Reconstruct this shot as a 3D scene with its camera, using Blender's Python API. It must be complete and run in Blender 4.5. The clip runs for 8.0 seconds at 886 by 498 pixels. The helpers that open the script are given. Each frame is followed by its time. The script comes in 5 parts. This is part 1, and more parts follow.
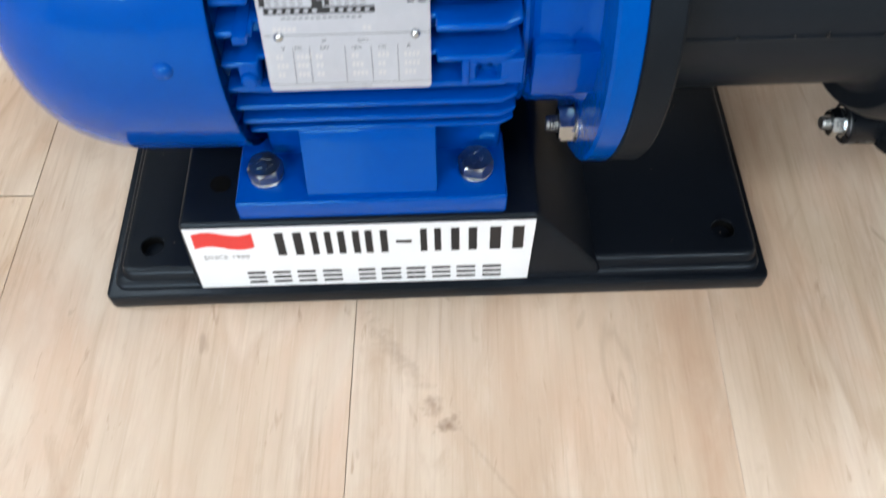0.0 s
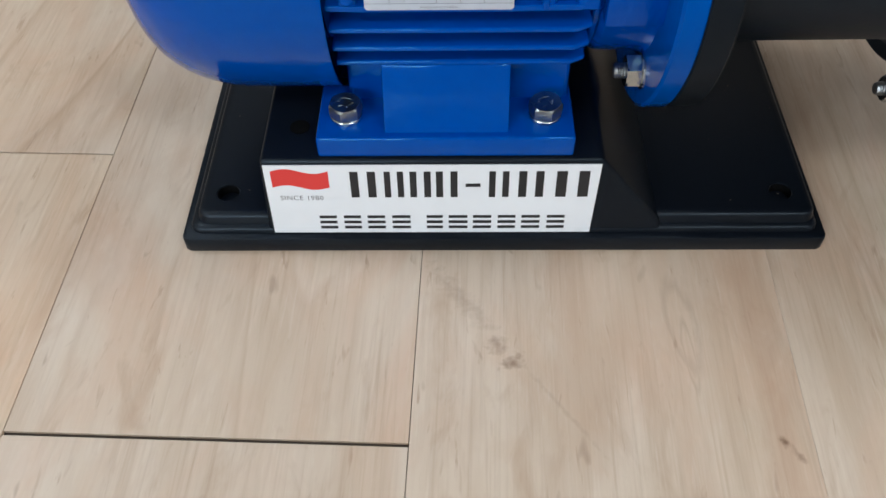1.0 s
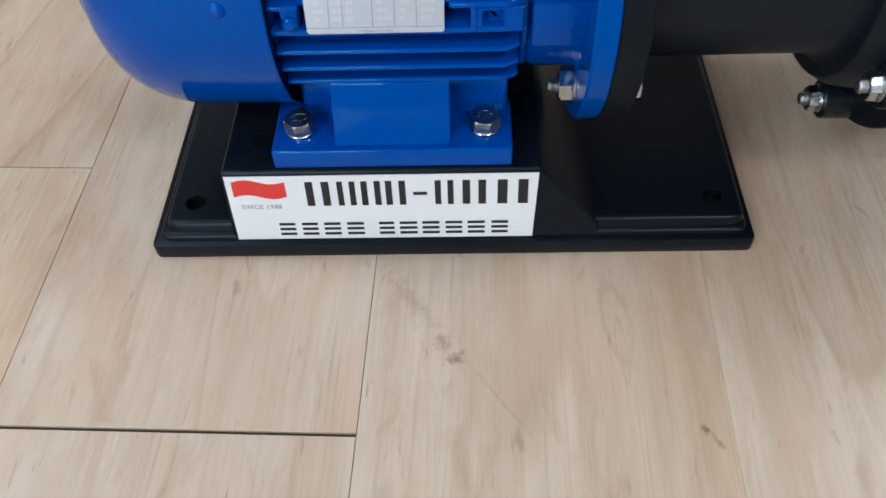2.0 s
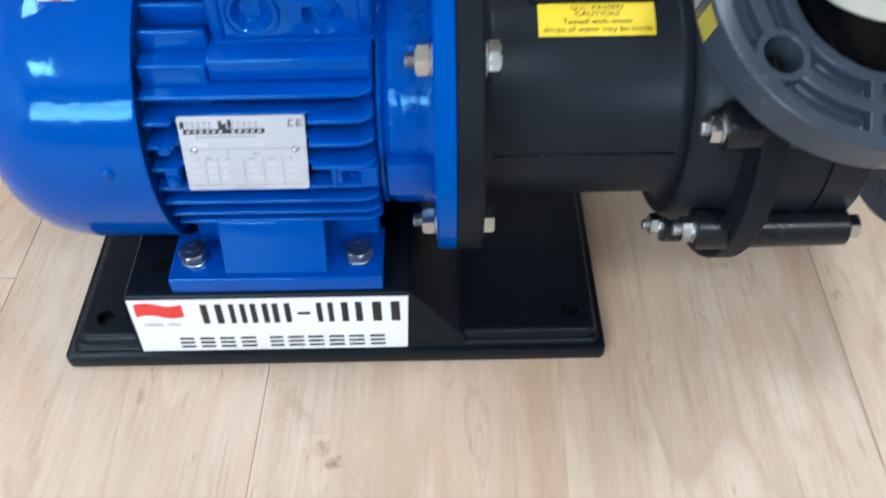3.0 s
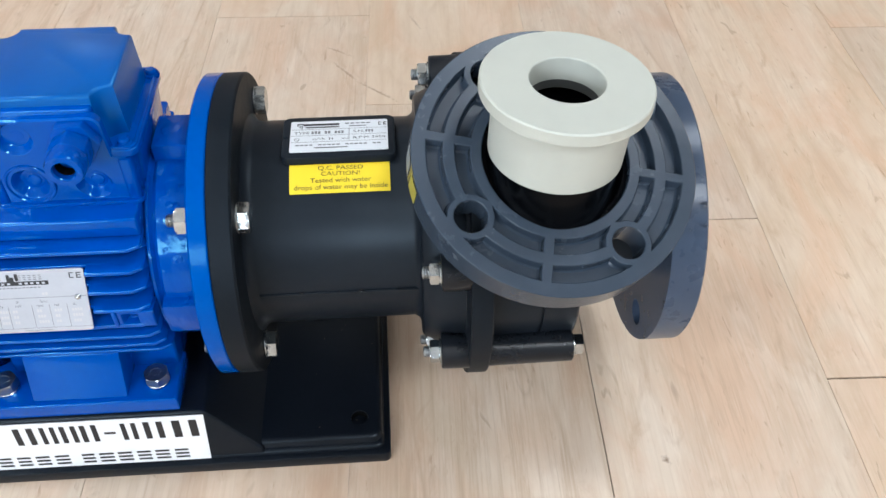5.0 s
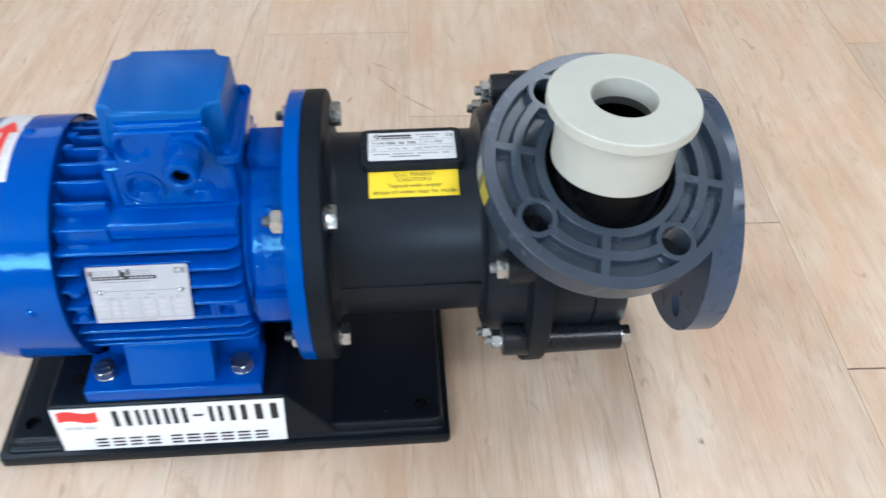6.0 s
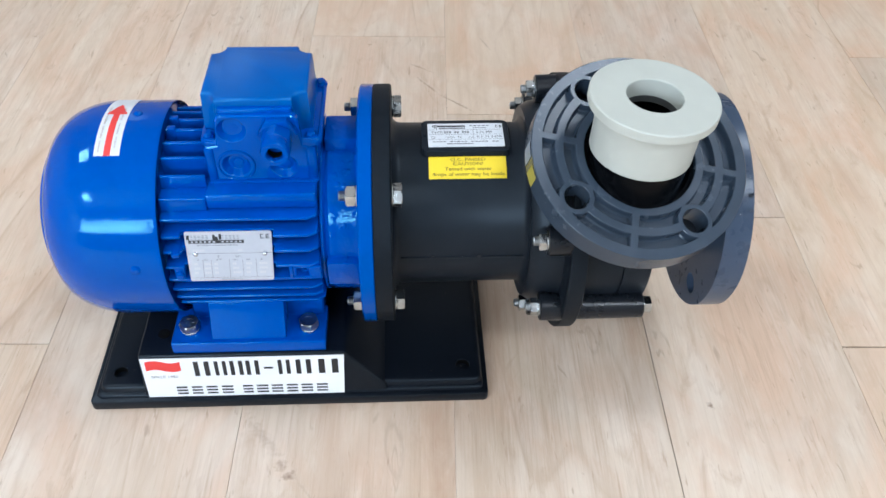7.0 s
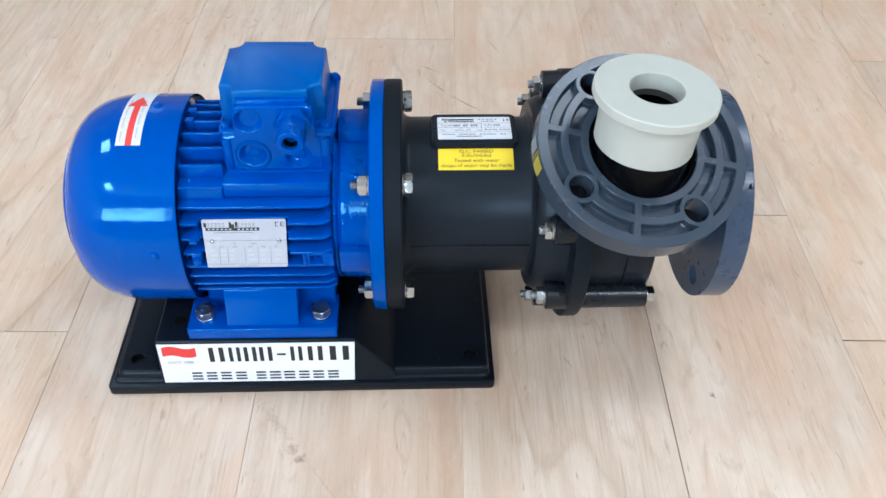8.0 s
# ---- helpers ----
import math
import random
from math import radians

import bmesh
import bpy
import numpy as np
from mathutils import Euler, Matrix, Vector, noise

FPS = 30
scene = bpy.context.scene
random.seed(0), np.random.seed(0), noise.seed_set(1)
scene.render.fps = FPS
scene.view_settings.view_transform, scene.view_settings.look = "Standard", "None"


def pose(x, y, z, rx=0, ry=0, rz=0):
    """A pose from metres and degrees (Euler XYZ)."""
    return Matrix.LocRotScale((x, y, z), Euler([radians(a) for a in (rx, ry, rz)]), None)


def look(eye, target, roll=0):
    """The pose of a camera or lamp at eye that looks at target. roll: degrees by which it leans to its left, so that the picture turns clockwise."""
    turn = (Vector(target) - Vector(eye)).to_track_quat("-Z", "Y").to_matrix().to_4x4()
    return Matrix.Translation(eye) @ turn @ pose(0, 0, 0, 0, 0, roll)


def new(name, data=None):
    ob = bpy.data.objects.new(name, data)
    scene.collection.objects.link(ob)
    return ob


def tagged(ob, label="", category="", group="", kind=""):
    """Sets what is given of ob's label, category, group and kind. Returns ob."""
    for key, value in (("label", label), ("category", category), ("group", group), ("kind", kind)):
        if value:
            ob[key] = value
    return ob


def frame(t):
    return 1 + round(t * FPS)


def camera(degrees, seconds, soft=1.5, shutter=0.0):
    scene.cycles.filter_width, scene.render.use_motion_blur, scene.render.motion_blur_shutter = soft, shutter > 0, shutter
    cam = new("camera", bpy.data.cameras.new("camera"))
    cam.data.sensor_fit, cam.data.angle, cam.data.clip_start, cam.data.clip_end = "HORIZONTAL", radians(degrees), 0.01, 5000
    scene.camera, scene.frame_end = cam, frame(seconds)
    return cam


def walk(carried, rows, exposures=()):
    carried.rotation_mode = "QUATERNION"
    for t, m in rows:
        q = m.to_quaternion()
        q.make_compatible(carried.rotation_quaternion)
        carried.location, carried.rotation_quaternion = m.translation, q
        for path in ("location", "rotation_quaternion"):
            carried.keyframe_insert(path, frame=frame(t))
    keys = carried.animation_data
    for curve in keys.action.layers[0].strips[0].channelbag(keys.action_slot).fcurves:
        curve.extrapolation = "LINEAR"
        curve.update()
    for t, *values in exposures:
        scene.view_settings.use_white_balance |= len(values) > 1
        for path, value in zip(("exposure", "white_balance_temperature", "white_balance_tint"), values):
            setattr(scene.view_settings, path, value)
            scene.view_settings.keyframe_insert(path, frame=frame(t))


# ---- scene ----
cam = camera(54.41, 8.0, shutter=0.36)
PATH = [
    (0, (0.08149, -0.25726, 0.40051), (0.08395, 0.06916, -0.10292), -1.394),
    (0.2, (0.07302, -0.27789, 0.38904), (0.07480, 0.05625, -0.10931), -1.889),
    (0.3, (0.07005, -0.28393, 0.38962), (0.06840, 0.05393, -0.10621), -2.746),
    (0.5, (0.06019, -0.30010, 0.39009), (0.05400, 0.05048, -0.09680), -3.372),
    (0.7, (0.05257, -0.31058, 0.38243), (0.04358, 0.06036, -0.08908), -2.640),
    (0.8, (0.05228, -0.31967, 0.37400), (0.04459, 0.05832, -0.09191), -1.822),
    (1, (0.05579, -0.32785, 0.36671), (0.04583, 0.05252, -0.09721), -1.290),
    (1.2, (0.06059, -0.32156, 0.36740), (0.04943, 0.06156, -0.09423), -1.194),
    (2.3, (0.10236, -0.35483, 0.40292), (0.08412, 0.02950, -0.05747), -3.125),
    (2.5, (0.11093, -0.35168, 0.41446), (0.09745, 0.03379, -0.04514), -2.616),
    (3, (0.15189, -0.34339, 0.47051), (0.15066, 0.05177, 0.01902), -1.157),
    (3.5, (0.18843, -0.34163, 0.50015), (0.18799, 0.07188, 0.06539), -1.106),
    (4, (0.23170, -0.35089, 0.53354), (0.25080, 0.06787, 0.10427), 0.348),
    (4.5, (0.26714, -0.36172, 0.55073), (0.29405, 0.05914, 0.12394), 0.036),
    (4.7, (0.26713, -0.36169, 0.55092), (0.29693, 0.05926, 0.12440), 0.240),
    (5.8, (0.24813, -0.38612, 0.56138), (0.27944, 0.04110, 0.14126), 0.355),
    (6, (0.22332, -0.40780, 0.58911), (0.25137, 0.01923, 0.16856), 0.076),
    (6.2, (0.19457, -0.43682, 0.61350), (0.22292, -0.00568, 0.19719), 0.117),
    (6.5, (0.17764, -0.46208, 0.64149), (0.20745, -0.03107, 0.22515), 1.270),
    (7, (0.18423, -0.48645, 0.63421), (0.20941, -0.05634, 0.21664), 1.308),
    (7.5, (0.18006, -0.50490, 0.64045), (0.20287, -0.07129, 0.22636), 1.155),
    (8, (0.18275, -0.51347, 0.63614), (0.20235, -0.07804, 0.22381), 1.115),
]
EXPOSURES = [(0.0, -0.5, 6300, 9), (0.5, -1.05, 6220, 8), (1.0, -1.03, 6120, 8), (2.5, -0.98, 5950, 8), (3.0, -0.5, 5900, 8), (3.5, -0.11, 5900, 8), (4.0, -0.11, 5950, 8), (4.5, -0.36, 6050, 9), (6.0, -0.45, 5900, 9), (6.5, -0.45, 5780, 8), (7.0, -0.46, 5680, 8), (8.0, -0.44, 5640, 8)]
walk(cam, [(t, look(eye, target, roll)) for t, eye, target, roll in PATH], EXPOSURES)


# ---- light, room and exposure ----
world = bpy.data.worlds.new("world")
scene.world = world
world.use_nodes = True
sky = world.node_tree.nodes.new("ShaderNodeTexSky")
sky.sky_type = "NISHITA"
sky.sun_disc = False
sky.sun_elevation, sky.sun_rotation = radians(35), radians(150)
world.node_tree.links.new(sky.outputs[0], world.node_tree.nodes["Background"].inputs[0])
world.node_tree.nodes["Background"].inputs[1].default_value = 0.1

ROOM_W, ROOM_E, ROOM_S, ROOM_N, ROOM_H = -2.6, 3.0, -3.0, 2.8, 2.5
PANELS = [(-1.5, 0.45), (-1.6, -1.75), (1.35, 0.45), (1.35, -1.75)]


def area_lamp(name, m, w, h, watts, colour, disk=False):
    lamp = bpy.data.lights.new(name, "AREA")
    lamp.shape = "DISK" if disk else "RECTANGLE"
    lamp.size, lamp.energy, lamp.color = w, watts, colour
    if not disk:
        lamp.size_y = h
    ob = new(name, lamp)
    ob.matrix_world = m
    return ob


WINDOW = (-2.45, -0.40, 0.95, 1.75)  # x0, x1, z0, z1 of the opening in the south wall
GLOW_OPENING = (-1.25, -0.75, 1.25, 2.3)  # the same of an unseen north opening, added to put a glow on the lid
area_lamp("window_daylight", look(((WINDOW[0] + WINDOW[1]) / 2, ROOM_S - 0.05, (WINDOW[2] + WINDOW[3]) / 2), (-1.5, 0, 1.1)),
          WINDOW[1] - WINDOW[0], WINDOW[3] - WINDOW[2], 140, (0.88, 0.95, 1.0))
# added lamp in the north opening, gives the lid its soft highlight
area_lamp("lid_glow_light", look(((GLOW_OPENING[0] + GLOW_OPENING[1]) / 2, ROOM_N + 0.05, (GLOW_OPENING[2] + GLOW_OPENING[3]) / 2), (-0.9, 0, 1.7)),
          GLOW_OPENING[1] - GLOW_OPENING[0], GLOW_OPENING[3] - GLOW_OPENING[2], 3.2, (0.90, 0.95, 1.0))
for lx, ly in PANELS:
    area_lamp("panel_glow", look((lx, ly, ROOM_H - 0.022), (lx, ly + 0.0001, 0)), 0.56, 0.56, (59 if lx > 0 else 38) if ly < 0 else 30, (0.955, 0.985, 1.0))



# ---- materials ----
def link(nt, a, b):
    nt.links.new(a, b)


def material(name, colour, rough=0.5, metal=0.0, coat=0.0, spec=0.5):
    m = bpy.data.materials.new(name)
    m.use_nodes = True
    b = m.node_tree.nodes["Principled BSDF"]
    b.inputs["Base Color"].default_value = (*colour, 1)
    b.inputs["Roughness"].default_value = rough
    b.inputs["Metallic"].default_value = metal
    b.inputs["Coat Weight"].default_value = coat
    b.inputs["Coat Roughness"].default_value = 0.06
    b.inputs["Specular IOR Level"].default_value = spec
    return m


def ramp(nt, source, stops):
    r = nt.nodes.new("ShaderNodeValToRGB")
    while len(r.color_ramp.elements) < len(stops):
        r.color_ramp.elements.new(0.5)
    for e, (at, c) in zip(r.color_ramp.elements, stops):
        e.position = at
        e.color = (*c, 1) if len(c) == 3 else c
    link(nt, source, r.inputs[0])
    return r.outputs[0]


def noise_tex(nt, vector, scale, detail=4.0, rough=0.55, distortion=0.0):
    n = nt.nodes.new("ShaderNodeTexNoise")
    n.inputs["Scale"].default_value = scale
    n.inputs["Detail"].default_value = detail
    n.inputs["Roughness"].default_value = rough
    n.inputs["Distortion"].default_value = distortion
    if vector is not None:
        link(nt, vector, n.inputs["Vector"])
    return n.outputs["Fac"]


def mapped(nt, scale=(1, 1, 1), coords="Object"):
    tc = nt.nodes.new("ShaderNodeTexCoord")
    mp = nt.nodes.new("ShaderNodeMapping")
    mp.inputs["Scale"].default_value = scale
    link(nt, tc.outputs[coords], mp.inputs["Vector"])
    return mp.outputs[0]


def math_node(nt, op, a, b=None, clamp=False):
    n = nt.nodes.new("ShaderNodeMath")
    n.operation = op
    n.use_clamp = clamp
    for i, v in enumerate((a, b)):
        if v is None:
            continue
        if isinstance(v, (int, float)):
            n.inputs[i].default_value = v
        else:
            link(nt, v, n.inputs[i])
    return n.outputs[0]


def mix_colour(nt, fac, a, b, blend="MIX"):
    n = nt.nodes.new("ShaderNodeMix")
    n.data_type, n.blend_type = "RGBA", blend
    for i, v in ((0, fac), (6, a), (7, b)):
        if isinstance(v, (int, float)):
            n.inputs[i].default_value = v
        elif isinstance(v, tuple):
            n.inputs[i].default_value = (*v, 1)
        else:
            link(nt, v, n.inputs[i])
    return n.outputs[2]


def bump(nt, bsdf, height, strength, distance):
    n = nt.nodes.new("ShaderNodeBump")
    n.inputs["Strength"].default_value = strength
    n.inputs["Distance"].default_value = distance
    link(nt, height, n.inputs["Height"])
    link(nt, n.outputs[0], bsdf.inputs["Normal"])


def worn(m, colour, dark, scale, rough, rough_to, relief_scale=900.0, relief=0.00008, strength=0.5, coarse=25.0):
    """Colour and gloss that vary at two scales, and a fine relief."""
    nt = m.node_tree
    b = nt.nodes["Principled BSDF"]
    v = mapped(nt)
    big, small = noise_tex(nt, v, coarse, 3), noise_tex(nt, v, scale, 4, 0.6)
    both = math_node(nt, "ADD", math_node(nt, "MULTIPLY", big, 0.6), math_node(nt, "MULTIPLY", small, 0.4))
    link(nt, ramp(nt, both, [(0.3, dark), (0.7, colour)]), b.inputs["Base Color"])
    r = nt.nodes.new("ShaderNodeMapRange")
    r.inputs[1].default_value, r.inputs[2].default_value = 0.3, 0.7
    r.inputs[3].default_value, r.inputs[4].default_value = rough, rough_to
    link(nt, both, r.inputs[0])
    link(nt, r.outputs[0], b.inputs["Roughness"])
    bump(nt, b, noise_tex(nt, v, relief_scale, 2), strength, relief)
    return m


BLUE = worn(material("blue_gloss_paint", (0.0, 0.08, 0.41), spec=0.42), (0.0, 0.061, 0.375), (0.0, 0.050, 0.325), 160, 0.05, 0.09, 180, 0.0007, 0.20)
ROUGH_BLUE = worn(material("thick_blue_paint", (0.0, 0.08, 0.41), spec=0.33), (0.0, 0.057, 0.360), (0.0, 0.046, 0.310), 160, 0.07, 0.13, 240, 0.0009, 0.22)
FLANGE_BLUE = worn(material("satin_blue_paint", (0.0, 0.08, 0.41), spec=0.17), (0.0, 0.069, 0.365), (0.0, 0.057, 0.315), 160, 0.13, 0.22, 260, 0.0006, 0.25)
# smoother, and its greener base paints in the cyan light on the lid
LID_BLUE = worn(material("smooth_blue_paint", (0.0, 0.08, 0.41), spec=0.55), (0.0, 0.076, 0.350), (0.0, 0.063, 0.300), 160, 0.27, 0.34, 120, 0.0004, 0.10)
for painted in (BLUE, ROUGH_BLUE, FLANGE_BLUE, LID_BLUE):  # reflections are coloured cyan, to keep red out of the mirrored room light
    painted.node_tree.nodes["Principled BSDF"].inputs["Specular Tint"].default_value = (0.30, 0.90, 1.0, 1)


def paint_runs(m):
    """Beads and sags in paint that was laid on too thick."""
    nt = m.node_tree
    b = nt.nodes["Principled BSDF"]
    cells = nt.nodes.new("ShaderNodeTexVoronoi")
    cells.inputs["Scale"].default_value = 190
    link(nt, mapped(nt, (1, 1, 0.8)), cells.inputs["Vector"])
    bead = ramp(nt, cells.outputs["Distance"], [(0.0, (1, 1, 1)), (0.30, (0.55, 0.55, 0.55)), (0.46, (0, 0, 0))])
    where = ramp(nt, noise_tex(nt, mapped(nt), 55, 3), [(0.50, (0, 0, 0)), (0.66, (1, 1, 1))])
    sag = noise_tex(nt, mapped(nt, (1, 1, 0.5)), 120, 2)
    height = math_node(nt, "ADD", math_node(nt, "MULTIPLY", bead, where), math_node(nt, "MULTIPLY", sag, 0.8))
    bump(nt, b, height, 0.8, 0.0012)


paint_runs(ROUGH_BLUE)
BLACK = worn(material("black_polypropylene", (0.008, 0.008, 0.009), spec=0.18), (0.0100, 0.0132, 0.0185), (0.0070, 0.0095, 0.0135), 220, 0.32, 0.44, 1400, 0.00006, 0.5)
PLATE = worn(material("black_moulded_base", (0.008, 0.008, 0.009), spec=0.24), (0.0050, 0.0070, 0.0112), (0.0033, 0.0047, 0.0075), 260, 0.30, 0.36, 1800, 0.00002, 0.2)
RUBBER = worn(material("matt_black_ring", (0.02, 0.02, 0.02), spec=0.12), (0.0085, 0.0112, 0.0155), (0.0058, 0.0078, 0.0108), 200, 0.45, 0.56, 900, 0.0001, 0.5)
for moulded in (BLACK, RUBBER, PLATE):  # reflections are coloured cold, to offset warm light bounced off the floor
    moulded.node_tree.nodes["Principled BSDF"].inputs["Specular Tint"].default_value = (0.72, 0.87, 1.0, 1)
BOSS = worn(material("glossy_black_plastic", (0.008, 0.008, 0.009), spec=0.30), (0.0070, 0.0092, 0.0130), (0.0050, 0.0066, 0.0095), 220, 0.24, 0.34, 1400, 0.00005, 0.4)
STUB = worn(material("deep_black_plastic", (0.003, 0.003, 0.004), spec=0.08), (0.0022, 0.0026, 0.0034), (0.0016, 0.0020, 0.0026), 220, 0.14, 0.22, 1400, 0.00005, 0.4)
# near-black that paints the shade inside holes
DARK = material("hole_shade_black", (0.004, 0.004, 0.004), 0.7, spec=0.05)
GREY = worn(material("blue_grey_pvc", (0.06, 0.085, 0.12), spec=0.28), (0.040, 0.056, 0.080), (0.032, 0.046, 0.067), 120, 0.20, 0.30, 500, 0.0001, 0.4)
SLATE = worn(material("slate_blue_pvc", (0.05, 0.075, 0.12), spec=0.34), (0.047, 0.072, 0.120), (0.037, 0.056, 0.094), 120, 0.24, 0.34, 500, 0.0001, 0.4)
IVORY = worn(material("ivory_grey_pvc", (0.6, 0.6, 0.5)), (0.475, 0.490, 0.440), (0.440, 0.455, 0.408), 90, 0.42, 0.52, 700, 0.00008, 0.4)
STEEL = worn(material("zinc_plated_steel", (0.6, 0.58, 0.55), metal=1.0), (0.64, 0.68, 0.70), (0.40, 0.43, 0.45), 300, 0.14, 0.30, 1200, 0.0001, 0.5)
DULL = worn(material("dull_plated_steel", (0.5, 0.5, 0.5), metal=1.0), (0.42, 0.46, 0.47), (0.23, 0.26, 0.27), 300, 0.24, 0.40, 1200, 0.0001, 0.5)
# lighter grey that paints the faint light on the bore's inner wall
DIM_BORE = material("dim_bore_grey", (0.055, 0.057, 0.055), 0.5)
THREAD = worn(material("dull_thread_steel", (0.4, 0.39, 0.37), metal=1.0), (0.44, 0.46, 0.47), (0.25, 0.26, 0.27), 400, 0.3, 0.5, 1500, 0.0001, 0.5)
SILVER = worn(material("brushed_plate", (0.6, 0.6, 0.6), metal=0.35), (0.46, 0.48, 0.53), (0.41, 0.43, 0.48), 300, 0.30, 0.42, 1500, 0.00004, 0.4)
WHITE = worn(material("white_vinyl_sticker", (0.8, 0.8, 0.8)), (0.64, 0.66, 0.69), (0.60, 0.62, 0.65), 60, 0.4, 0.5, 300, 0.00005, 0.3)
SIGN_WHITE = worn(material("white_sign_film", (0.8, 0.8, 0.8)), (0.78, 0.80, 0.83), (0.74, 0.76, 0.79), 60, 0.4, 0.5, 300, 0.00005, 0.3)
YELLOW = worn(material("yellow_sticker", (0.8, 0.6, 0.02)), (0.76, 0.57, 0.012), (0.70, 0.52, 0.010), 60, 0.42, 0.52, 300, 0.00005, 0.3)
FADED_YELLOW = material("faded_yellow_scrap", (0.34, 0.30, 0.05), 0.5)
GREY_STICKER = material("grey_sticker_scrap", (0.22, 0.25, 0.28), 0.45)
RED = material("red_print", (0.66, 0.040, 0.035), 0.5)
INK = material("black_ink", (0.012, 0.012, 0.014), 0.55)
GREY_INK = material("grey_ink", (0.15, 0.15, 0.16), 0.55)
FADED_INK = material("faded_print", (0.50, 0.50, 0.51), 0.5)
SMALL_INK = material("brown_grey_print", (0.46, 0.41, 0.40), 0.5)
OLIVE = material("olive_print", (0.035, 0.03, 0.012), 0.5)
PAINT = worn(material("white_wall_paint", (0.8, 0.8, 0.78)), (0.56, 0.56, 0.55), (0.52, 0.52, 0.51), 12, 0.7, 0.8, 200, 0.0003, 0.3, 1.5)
WARM = worn(material("warm_brown_wall", (0.45, 0.30, 0.22)), (0.38, 0.345, 0.32), (0.35, 0.315, 0.29), 12, 0.6, 0.7, 200, 0.0003, 0.3, 1.5)
CEILING = worn(material("white_ceiling_paint", (0.85, 0.85, 0.84)), (0.78, 0.78, 0.77), (0.74, 0.74, 0.73), 12, 0.75, 0.85, 200, 0.0003, 0.3, 1.5)
WATER = material("clear_water", (1, 1, 1), 0.02)
WATER.node_tree.nodes["Principled BSDF"].inputs["Transmission Weight"].default_value = 1.0
WATER.node_tree.nodes["Principled BSDF"].inputs["IOR"].default_value = 1.33
CRUMB = material("pale_dust_crumb", (0.20, 0.16, 0.12), 0.8)
GROUT = material("dark_floor_joint", (0.06, 0.045, 0.034), 0.9)

# marks on the floor: x, y, half length, half width, the direction's angle, depth
MARKS = [(0.4535, -0.0405, 0.0045, 0.0030, 120, 0.85), (0.083, -0.100, 0.0045, 0.008, 120, 0.60), (0.0755, -0.090, 0.008, 0.006, 120, 0.42),
         (0.2071, -0.1427, 0.004, 0.0025, 120, 0.8), (0.212, -0.150, 0.006, 0.002, 120, 0.45), (0.185, 0.012, 0.003, 0.003, 120, 0.5),
         (0.0590, -0.0620, 0.034, 0.0062, -53, 0.24), (0.1060, -0.1260, 0.040, 0.0016, -54, 0.16),
         (0.2160, 0.4750, 0.028, 0.0022, -55, 0.50), (0.2510, 0.4350, 0.030, 0.0022, -43, 0.55), (0.2060, 0.5195, 0.020, 0.0020, -36, 0.42),
         (0.2995, 0.5770, 0.022, 0.0022, -70, 0.35)]
# rings of wood grain: x, y, half length, half width, the direction's angle, depth
KNOTS = [(0.1700, -0.0750, 0.026, 0.0066, 93, 0.17), (0.1712, -0.0960, 0.020, 0.0022, 91, 0.18), (0.3585, 0.0380, 0.016, 0.0045, 94, 0.17)]
# broad darker, redder streaks on the floor: x, y, half length, half width, the direction's angle, depth
STREAKS = [(0.2070, -0.1000, 0.120, 0.012, 89, 0.55), (0.3960, 0.0100, 0.130, 0.011, 88, 0.62), (0.1150, -0.0700, 0.090, 0.014, 88, 0.40), (0.2700, 0.0500, 0.110, 0.016, 88, 0.55),
           (-0.1600, -0.0500, 0.080, 0.010, 84, 0.50), (-0.0950, -0.1060, 0.030, 0.004, 80, 0.40), (0.6280, 0.3440, 0.110, 0.012, 96, 0.40), (0.6100, 0.5500, 0.080, 0.010, 100, 0.45),
           (-0.1430, 0.4600, 0.120, 0.007, 84, 0.45), (-0.2400, 0.4300, 0.150, 0.012, 82, 0.40), (0.4900, 0.1200, 0.120, 0.010, 92, 0.35), (0.7000, 0.2600, 0.100, 0.014, 92, 0.40)]


